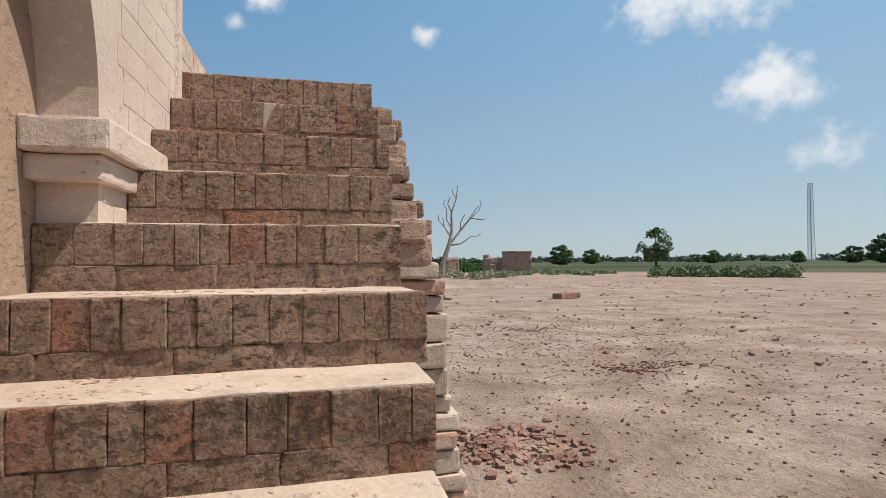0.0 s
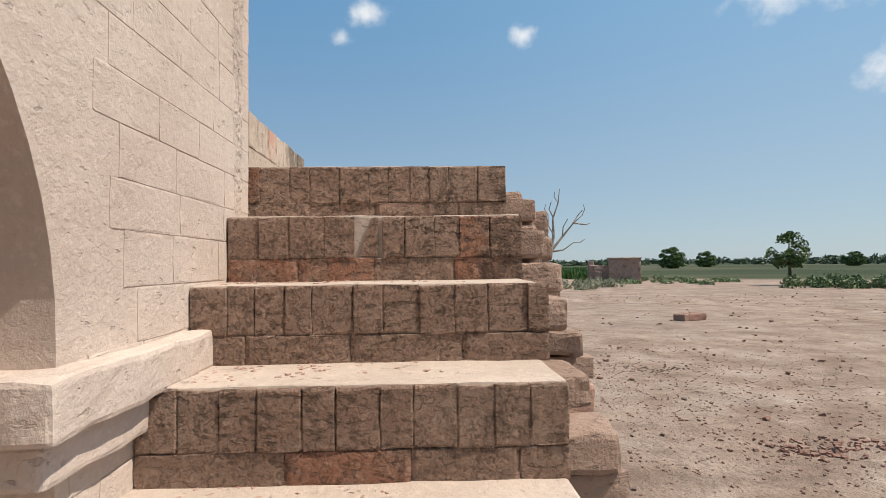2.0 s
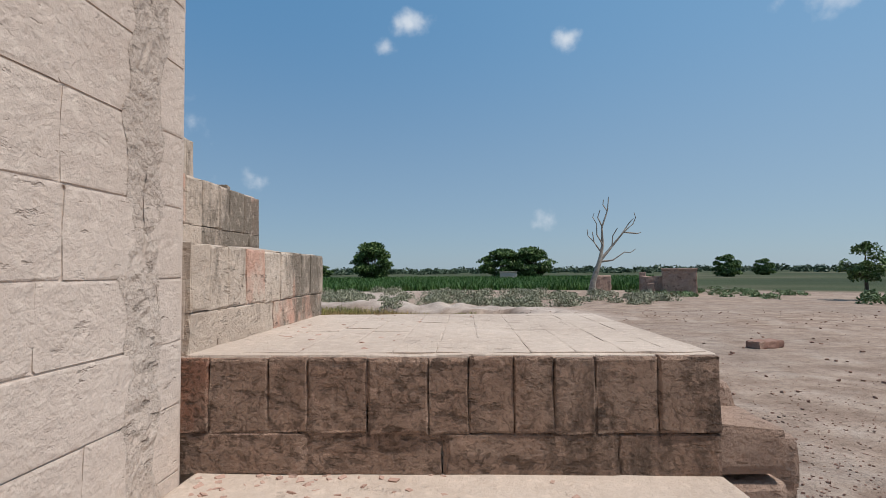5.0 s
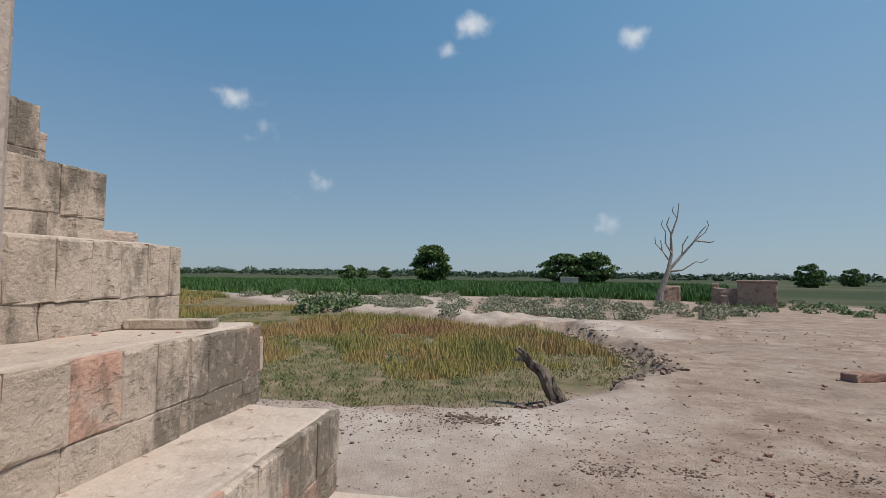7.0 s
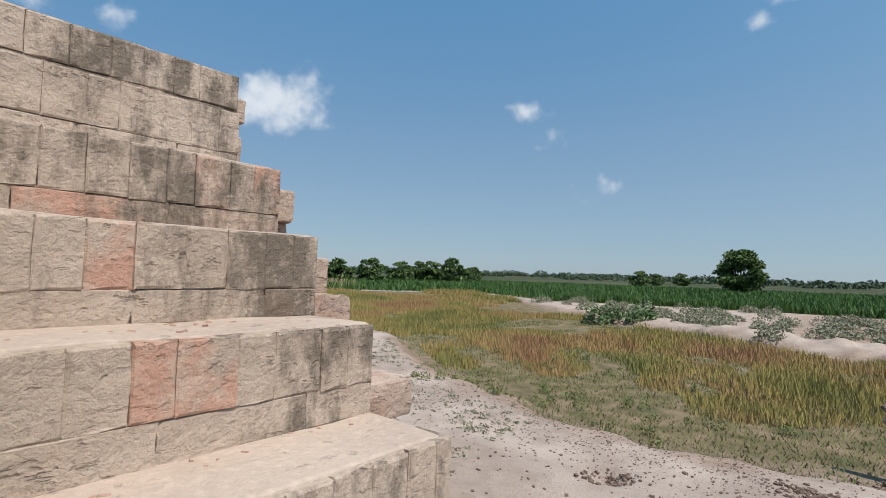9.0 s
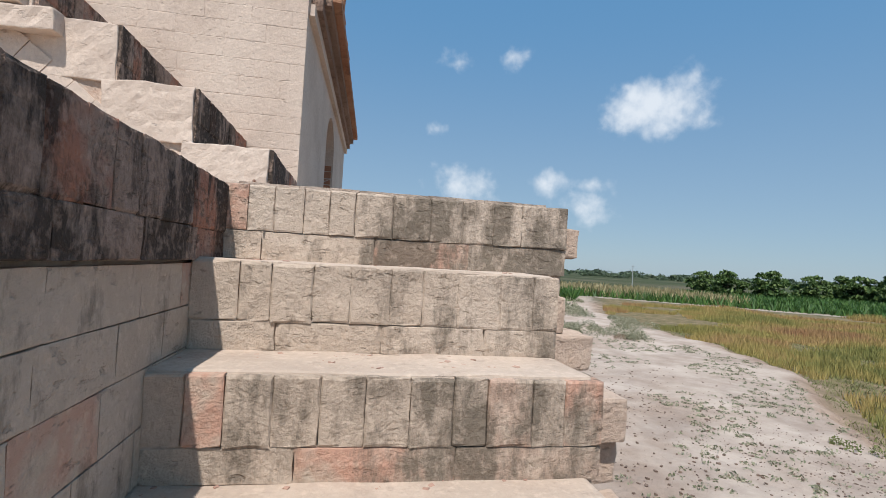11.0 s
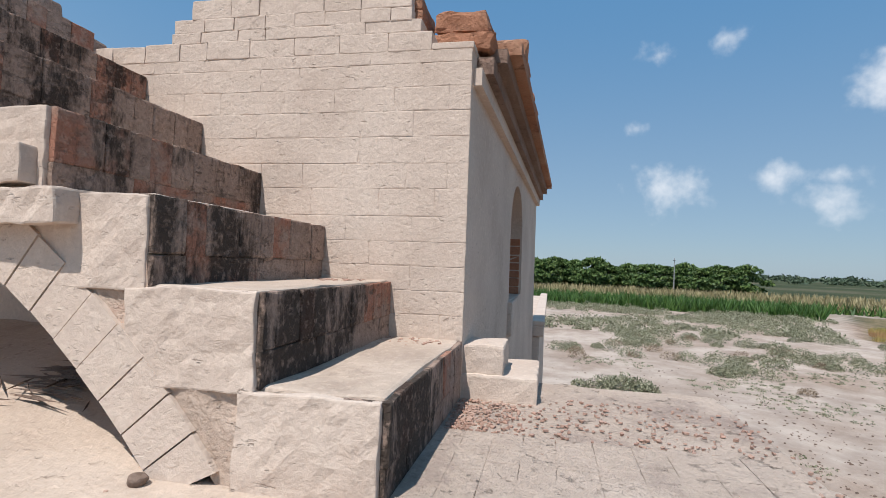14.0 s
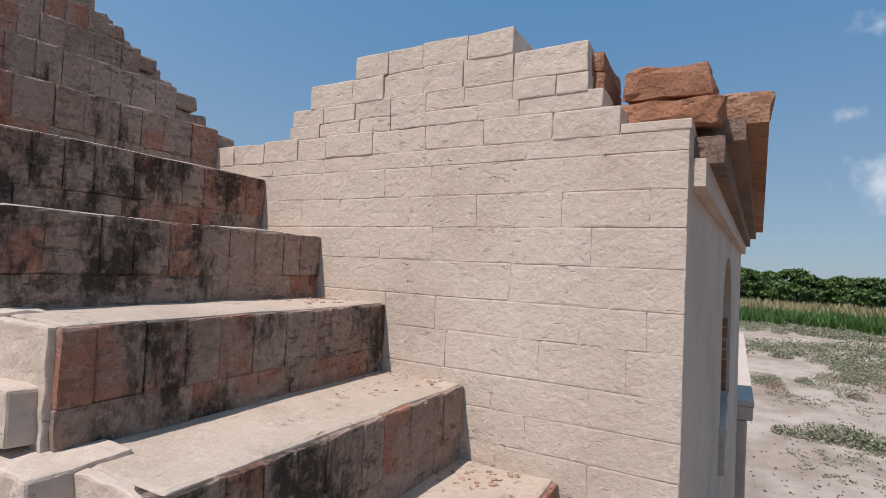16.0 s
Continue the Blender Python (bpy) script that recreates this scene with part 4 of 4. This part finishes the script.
cx, cy = nr.uniform(-40, 24, 1700), nr.uniform(38, 80, 1700)
dd = pond_depth(cx, cy)
ok = (dd < -0.6) & (dd > -30) & (cy > 40 + 0.25 * np.abs(cx + 6)) & (lumps(cx, cy, 0.3) > 0.12)
cx, cy = cx[ok], cy[ok]
scatter("scrub", "grey-green cactus-like scrub along the pond's broken bank", "shrub", cx, cy, 240, 1.0, 0.8, 0.11, SCRUB)
cx, cy = nr.uniform(-21, -15, 9), nr.uniform(47, 51, 9)
scatter("bush", "green bushes on the pond bank", "bush", cx, cy, 160, 1.3, 1.7, 0.2, GREENBUSH)
a = np.radians(nr.uniform(-50, -37.5, 42))
r = 62 + nr.normal(0, 2.2, 42)
scatter("bush", "pale green milkweed bushes along the track", "bush", -np.sin(a) * r, np.cos(a) * r, 220, 0.9, 1.15, 0.15, GREENBUSH)
a = np.radians(nr.uniform(-33, -18, 60))
r = 74 + nr.normal(0, 5, 60)
scatter("bush", "low green plants beside the hut", "bush", -np.sin(a) * r, np.cos(a) * r, 120, 1.0, 0.55, 0.13, GREENBUSH)
cx, cy = nr.uniform(-26, 3, 45), nr.uniform(16, 38, 45)
ok = pond_depth(cx, cy) > 1
scatter("tuft", "green weed tufts among the reeds", "weed", cx[ok], cy[ok], 90, 0.28, 0.36, 0.05, TURF)
cx, cy = nr.uniform(-14, -4, 26), nr.uniform(14.5, 19, 26)
scatter("tuft", "small green weed tufts at the pond's edge", "weed", cx, cy, 80, 0.24, 0.3, 0.045, TURF)

# maize fields
k = 90000
deg = nr.uniform(-20, 104, k)
a = np.radians(deg)
r = 84 + 150 * nr.uniform(0, 1, k) ** 1.7
px, py = -np.sin(a) * r, np.cos(a) * r
out = pond_depth(px, py) < -3
west_side = deg > 52 + 4 * np.sin(r * 0.05)
ok = out & ~(west_side & (r > 108))
v, f = blades(px[ok], py[ok], np.full(ok.sum(), GZ), np.where(west_side[ok], 1.7, 1.15), 0.12 + r[ok] * 0.0018, 0.5)
tagged(raw("maize_crop", v, f, MAIZE), "dense green maize crop in the fields beyond", "crop", kind="stuff")
ok = out & west_side & (r > 108) & (r < 150)
v, f = blades(px[ok], py[ok], np.full(ok.sum(), GZ), 1.75 + 0 * px[ok], 0.16 + r[ok] * 0.0026, 0.4)
tagged(raw("ripe_crop", v, f, RIPE), "straw-brown ripening crop behind the maize", "crop", kind="stuff")

# far woods on the horizon
k = 1100
a = np.radians(nr.uniform(-75, 112, k))
r = nr.uniform(480, 1100, k)
hgt = r * 0.0068 * nr.uniform(0.6, 1.5, k)
cx, cy = -np.sin(a) * r, np.cos(a) * r
V, F, base = [], [], 0
for x, y, h, rr in zip(cx, cy, hgt, r):
    v, f = clump(np.array([x]), np.array([y]), np.array([GZ + h * 0.1]), 70, h * nr.uniform(0.8, 2.2), h, rr * 0.0028)
    V.append(v)
    F.append(f + base)
    base += len(v)
tagged(raw("far_woods", np.concatenate(V), np.concatenate(F), HAZYLEAF), "dark line of distant trees, air haze mixed into their leaf colour", "trees", kind="stuff")

# ---- trees ----


def limb(bm, pts, r0, r1, sides=8):
    rings = []
    for i, p in enumerate(pts):
        p = Vector(p)
        nxt = Vector(pts[min(i + 1, len(pts) - 1)])
        prv = Vector(pts[max(i - 1, 0)])
        d = (nxt - prv).normalized()
        s = d.cross(Vector((0.31, 0.9, 0.2))).normalized()
        t = d.cross(s)
        r = r0 + (r1 - r0) * i / (len(pts) - 1)
        rings.append([bm.verts.new(p + (s * math.cos(q) + t * math.sin(q)) * r * rng.uniform(0.85, 1.15)) for q in np.linspace(0, 2 * math.pi, sides, endpoint=False)])
    for a, b in zip(rings, rings[1:]):
        for i in range(sides):
            bm.faces.new((a[i], a[(i + 1) % sides], b[(i + 1) % sides], b[i]))
    bm.faces.new(rings[-1])
    bm.faces.new(rings[0][::-1])


def tree(label, at, high, spread_, trunk_part=0.3, lobes=26, leaves=70, leaf=0.3, seed=1, group=""):
    r = random.Random(seed)
    root = thing("tree", label, "tree", group=group)
    root.location = at
    bm = bmesh.new()
    fork = high * trunk_part
    limb(bm, [(0, 0, -0.2), (0.04 * high * r.uniform(-1, 1), 0, fork * 0.5), (0.05 * high * r.uniform(-1, 1), 0.02 * high, fork * 1.2)], high * 0.035, high * 0.022)
    cx, cy, cz = [], [], []
    for i in range(lobes):
        a = r.uniform(0, 6.28)
        q = r.uniform(0, 1) ** 0.5
        u = r.uniform(0, 1)
        env = math.sin(math.pi * (0.12 + 0.83 * u)) ** 0.7
        x, y, z = math.cos(a) * q * spread_ * env, math.sin(a) * q * spread_ * env, fork * 0.85 + (high - fork * 0.85) * u * 0.9
        cx.append(x), cy.append(y), cz.append(z)
        if i % 4 == 0:
            limb(bm, [(0.02 * high, 0, fork * 0.9), (x * 0.5, y * 0.5, fork + (z - fork) * 0.6), (x, y, z)], high * 0.015, high * 0.004, 5)
    part("trunk", bm, TRUNK, root)
    v, f = clump(np.array(cx), np.array(cy), np.array(cz) - 0.04 * high, leaves, spread_ * 0.32, high * 0.13, leaf)
    me = bpy.data.meshes.new("crown")
    me.from_pydata(v.tolist(), [], f.tolist())
    me.materials.append(LEAF)
    c = new("crown", me)
    c.parent = root
    return root


def polar(bear, r):
    a = radians(bear)
    return (-math.sin(a) * r, math.cos(a) * r, GZ)


tree("dense round green tree standing alone in the maize", polar(10.2, 190), 14.5, 6.6, 0.08, 90, 120, 0.55, 3)
tree("wide dark spreading tree at the field's edge", polar(-4.2, 215), 12.5, 8.5, 0.05, 80, 110, 0.6, 4)
tree("wide dark spreading tree beside another", polar(-7.4, 215), 13, 8, 0.05, 80, 110, 0.6, 5)
tree("slender acacia tree with a leaning trunk", polar(-37.6, 65), 5.8, 1.9, 0.42, 30, 90, 0.16, 6)
small = tree("bushy green tree on the horizon", polar(-26.5, 240), 9, 5.5, 0.04, 44, 80, 0.6, 8, "trees on the horizon")
for i, (b, r, s) in enumerate(((-29.5, 300, 0.9), (-41, 330, 0.8), (19.2, 260, 0.8), (17.6, 300, .7), (15.2, 330, 0.8), (51.2, 170, 0.8), (47.7, 170, 0.85), (44.6, 190, 0.8), (42.5, 200, 0.85), (41, 195, 0.85), (38.8, 190, 1.0), (36.6, 220, 0.7), (53.5, 210, 0.8), (-54.5, 300, 1.4), (-57, 290, 1.5), (-60, 300, 1.4), (-48, 330, .7), (-52, 320, .9))):
    copy_thing(small, Matrix.Translation(polar(b, r)) @ Matrix.Rotation(i * 1.3, 4, "Z") @ Matrix.Diagonal((s, s, s, 1)))
orch = tree("dark green mango tree in an orchard row", polar(92, 150), 8.3, 6.0, 0.04, 54, 90, 0.5, 11, "orchard row")
for i in range(1, 15):
    copy_thing(orch, Matrix.Translation(polar(96 - i * 1.75, 150 + (i % 3) * 12)) @ Matrix.Rotation(i * 2.1, 4, "Z") @ Matrix.Diagonal((1, 1, rng.uniform(0.8, 1.1), 1)))

dead = thing("dead_tree", "bare pale dead tree with forked branches", "tree")
dead.location = polar(-14.1, 73)
bm = bmesh.new()
limb(bm, [(0, 0, -0.3), (0.3, 0, 1.6), (0.9, 0, 3.4), (1.3, 0, 4.6)], 0.48, 0.27)
part("trunk", bm, BARK, dead)
for pts, r0 in (([(1.2, 0, 4.4), (1.7, 0.2, 6.5), (1.6, 0, 9), (2.4, 0, 11.3), (2.6, 0, 13.2)], 0.3), ([(1.3, 0, 4.5), (3, 0.3, 6.4), (4.6, 0, 8.4), (5.8, 0, 9.4)], 0.28), ([(1.3, 0, 4.3), (3, 0, 4.5), (4.6, 0, 5.6)], 0.22),
               ([(1.7, 0, 6.6), (0.9, 0, 8), (0.9, 0, 9.6)], 0.16), ([(1.7, 0, 9), (1.1, 0.2, 10.4), (1.4, 0, 11.4)], 0.14), ([(4.6, 0, 8.3), (6.4, 0, 8.1), (6.9, 0, 8.3)], 0.14), ([(4.2, 0, 8), (5.4, 0.3, 9.6), (5.9, 0, 10.2)], 0.12), ([(1.3, 0, 5.8), (0.5, 0, 7.0), (0.3, 0, 8.4)], 0.14), ([(0.5, 0, 7.0), (-0.3, 0.1, 7.9), (-0.4, 0, 8.8)], 0.1), ([(2.4, 0, 11.2), (1.8, 0, 12.1), (1.9, 0, 12.8)], 0.09),
               ([(3, 0.3, 6.4), (3.1, 0.2, 7.8), (3.7, 0, 8.9)], 0.12), ([(5.8, 0, 9.4), (6.2, 0, 10.3), (6.0, 0, 11.0)], 0.08), ([(4.6, 0, 5.6), (5.4, 0, 5.5), (6.1, 0, 6.0)], 0.09), ([(0.9, 0, 9.5), (0.4, 0, 10.4), (0.6, 0, 11.0)], 0.08)):
    bm = bmesh.new()
    limb(bm, pts, r0 * 0.75, 0.05, 6)
    part("branch", bm, BARK, dead)

DEADWOOD = earthy("dead_wood", (0.1, 0.075, 0.06), (0.2, 0.155, 0.125), (0.3, 0.25, 0.2), (0.04, 0.03, 0.025), 0.5, 0.6, streak=True, grain=20, relief=0.04)
stump = thing("tree_stump", "split leaning grey tree stump at the pond's edge", "stump")
bm = bmesh.new()
limb(bm, [(1.6, 16.1, -3.25), (1.3, 16.05, -2.75), (1.12, 16.1, -2.35), (0.75, 16.1, -2.05), (0.62, 16.12, -1.9), (0.3, 16.15, -1.66)], 0.25, 0.1, 10)
limb(bm, [(1.75, 16.0, -3.25), (1.5, 16.0, -2.75), (1.42, 16.0, -2.45)], 0.16, 0.06, 7)
limb(bm, [(0.75, 16.1, -2.05), (0.5, 16.1, -1.95), (0.28, 16.1, -2.0)], 0.1, 0.05, 6)
for v in bm.verts:
    v.co += noise.noise_vector(v.co * 3) * 0.06
part("trunk", bm, DEADWOOD, stump)

# ---- hut, block, mast, poles ----
hut = thing("hut", "roofless red mud-brick hut with a tumbled side", "building")
hm = Matrix.Translation(polar(-21.6, 72)) @ Matrix.Rotation(radians(-21), 4, "Z")
for a in ((-0.6, 3.4, 0, 0.4, -0.3, 3.1), (3.1, 3.5, 0.4, 4, -0.3, 3.1), (-0.6, -0.2, 0.4, 4, -0.3, 2.9), (-3.2, -0.6, 0.6, 1.1, -0.3, 2.3), (-3.4, -2.6, 0.8, 3, -0.3, 2.8), (-2.4, -1.5, -0.3, 0.5, -0.3, 1.4)):
    part("wall", solid(*a, 0.08, 0.5, 0.12, a[0]), MUD, hut)
part("roof", solid(-0.7, 3.6, -0.1, 4.1, 3.1, 3.3, 0.06, 0.5, 0.05), MUD, hut)
hut.matrix_world = hm
ruin = tagged(finish(solid(-1.1, 1.1, -0.3, 0.3, -0.3, 2.4, 0.2, 0.5, 0.12), "wall_ruin", MUD), "short mud wall stub beside the dead tree", "wall")
ruin.location = polar(-15.3, 76)
blk = tagged(finish(solid(-0.72, 0.72, -0.3, 0.3, -0.05, 0.25, 0.05, 0.15, 0.05), "brick_block", RUBBLE), "fallen lump of old brickwork on the bare ground", "rubble")
blk.matrix_world = Matrix.Translation((12.8, 20.8, GZ)) @ Matrix.Rotation(0.4, 4, "Z")

shed = thing("shed", "small pale flat-roofed shed under the spreading trees", "building")
part("wall", solid(-3.2, 3.2, -1.5, 1.5, -0.2, 2.6, 0.05), PLASTER, shed)
part("roof", solid(-3.4, 3.4, -1.7, 1.7, 2.602, 2.85, 0.04), PLASTER, shed)
shed.matrix_world = Matrix.Translation(polar(-4.9, 198)) @ Matrix.Rotation(radians(-4), 4, "Z")

mast = thing("lattice_mast", "tall grey lattice telephone mast", "mast")
mast.location = polar(-48.9, 420)
H = 52
legs = [(1, 1), (-1, 1), (-1, -1), (1, -1)]


def at_height(c, z):
    w = 1.5 - 0.5 * z / H
    return (c[0] * w, c[1] * w, z)


for c in legs:
    bm = bmesh.new()
    limb(bm, [at_height(c, 0), at_height(c, H)], 0.16, 0.12, 5)
    part("leg", bm, STEEL, mast)
for i in range(13):
    bm = bmesh.new()
    for c, e in zip(legs, legs[1:] + legs[:1]):
        limb(bm, [at_height(c, i * 4), at_height(e, i * 4 + 4)], 0.14, 0.14, 4)
        limb(bm, [at_height(c, i * 4 + 4), at_height(e, i * 4 + 4)], 0.14, 0.14, 4)
    part("brace", bm, STEEL, mast)
for b, r, h in ((59.9, 210, 8), (77.6, 150, 9.4)):
    pole = thing("utility_pole", "thin pale utility pole with a crossarm", "pole", group="utility poles")
    pole.location = polar(b, r)
    bm = bmesh.new()
    limb(bm, [(0, 0, -0.2), (0, 0, h)], 0.14, 0.1, 6)
    part("post", bm, STEEL, pole)
    part("crossarm", solid(-1.1, 1.1, -0.07, 0.07, h - 0.7, h - 0.5, 0.02), STEEL, pole)

# ---- rubble ----


def stones(name, label, centres, size, mat, lift=0.3):
    V, F, base = [], [], 0
    for x, y, z in centres:
        s = size * rng.uniform(0.4, 1.5)
        bm = bmesh.new()
        bmesh.ops.create_cube(bm, size=1)
        m = Matrix.Rotation(rng.uniform(0, 6.3), 3, "Z") @ Matrix.Rotation(rng.uniform(-0.5, 0.5), 3, "X") @ Matrix.Diagonal((s * rng.uniform(0.9, 1.8), s, s * rng.uniform(0.5, 0.8)))
        for v in bm.verts:
            v.co = m @ (v.co + Vector([rng.uniform(-0.16, 0.16) for _ in range(3)]))
            V.append((v.co.x + x, v.co.y + y, v.co.z + z + s * lift))
        bm.verts.index_update()
        F += [[v.index + base for v in f.verts] for f in bm.faces]
        base += 8
        bm.free()
    me = bpy.data.meshes.new(name)
    me.from_pydata(V, [], F)
    me.materials.append(mat)
    return tagged(new(name, me), label, "rubble", kind="stuff")


def around(cx, cy, sx, sy, count):
    x, y = nr.normal(cx, sx, count), nr.normal(cy, sy, count)
    return list(zip(x, y, land_height(x, y)))


stones("gravel", "dark clods on the pale bank", around(-9, 13.2, 5, 1.8, 1500), 0.022, CLOD)
# crumbly cut bank: dark lumps added to draw the shaded edge of its ledge
rim = []
for (ax, ay), (bx, by) in zip(POND[5:9], POND[6:10]):
    for q in range(90):
        t = rng.uniform(0, 1)
        rim.append((ax + t * (bx - ax) + rng.gauss(-0.2, 0.35), ay + t * (by - ay) + rng.gauss(0, 0.35)))
rx, ry = np.array(rim).T
stones("bank_stones", "crumbly earth lumps along the pond's cut bank, coloured dark for its shaded ledge", list(zip(rx, ry, land_height(rx, ry))), 0.11, CLOD)
stones("gravel", "dark gravel below the terrace", around(-15, 6, 8, 5, 2600), 0.04, CLOD)
stones("rubble_pile", "heap of broken red brick at the wall's foot", around(2.65, 1.55, 0.33, 0.28, 320), 0.05, RUBBLE)
stones("gravel", "scattered brick chips on bare earth", around(5, 6, 4, 5, 5000), 0.02, RUBBLE)
stones("gravel", "dark ring of brick chips on the ground", around(6.1, 4.7, 0.5, 0.22, 160), 0.04, RUBBLE)
stones("gravel", "brick chips about an old pit", around(-4.2, 10.85, 0.2, 0.18, 220), 0.045, CLOD)
stones("gravel", "dark litter gathered in a shallow hollow", around(-0.7, 12.7, 0.45, 0.2, 220), 0.04, CLOD)
stones("gravel", "dark litter in washed hollows of the yard", around(2.1, 9.9, 0.3, 0.2, 120) + around(3.6, 10.1, 0.2, 0.14, 60) + around(6.4, 10.4, 0.5, 0.2, 120), 0.03, CLOD)
stones("gravel", "brick chips scattered along the pond's rim", around(-3, 12.6, 3.5, 0.9, 900), 0.022, CLOD)
x, y = nr.uniform(2, 30, 500), nr.uniform(2, 40, 500)
stones("gravel", "stones strewn over the yard", list(zip(x, y, land_height(x, y))), 0.06, RUBBLE)
chips = []
for kk in range(0, 9):
    for q in range(190):
        chips.append((min(W1 - 0.03, abs(rng.gauss(0, 0.35)) + 0.02), -GO1 * kk + rng.uniform(0.05, GO1 if kk else 1.0), -R * kk))
for j in range(1, 9):
    for q in range(50):
        chips.append((-0.03 - GO2 * (j - 1) - rng.uniform(0.06, GO2), rng.uniform(0.03, 1.0), R * j))
for i in range(0, 7):
    for q in range(110):
        chips.append((XB + abs(rng.gauss(0, 0.14)) + 0.02, 0.04 - GO3 * (i - 1) - rng.uniform(0.06, GO3), 2.005 + R3 * i))
for q in range(600):
    chips.append((XB + 0.1 + abs(rng.gauss(0, 0.5)), 0.06 + abs(rng.gauss(0, 0.12)), 2.0))
for q in range(1300):
    chips.append((rng.uniform(-3.9, -2.05), rng.uniform(0.05, 1.2), 2.003))
for q in range(700):
    chips.append((rng.uniform(-3.2, -0.2), rng.uniform(-4, -0.05), 2.0))
stones("brick_chips", "small crumbs of brick and mortar on the treads", chips, 0.0075, CRUMB, 0.4)
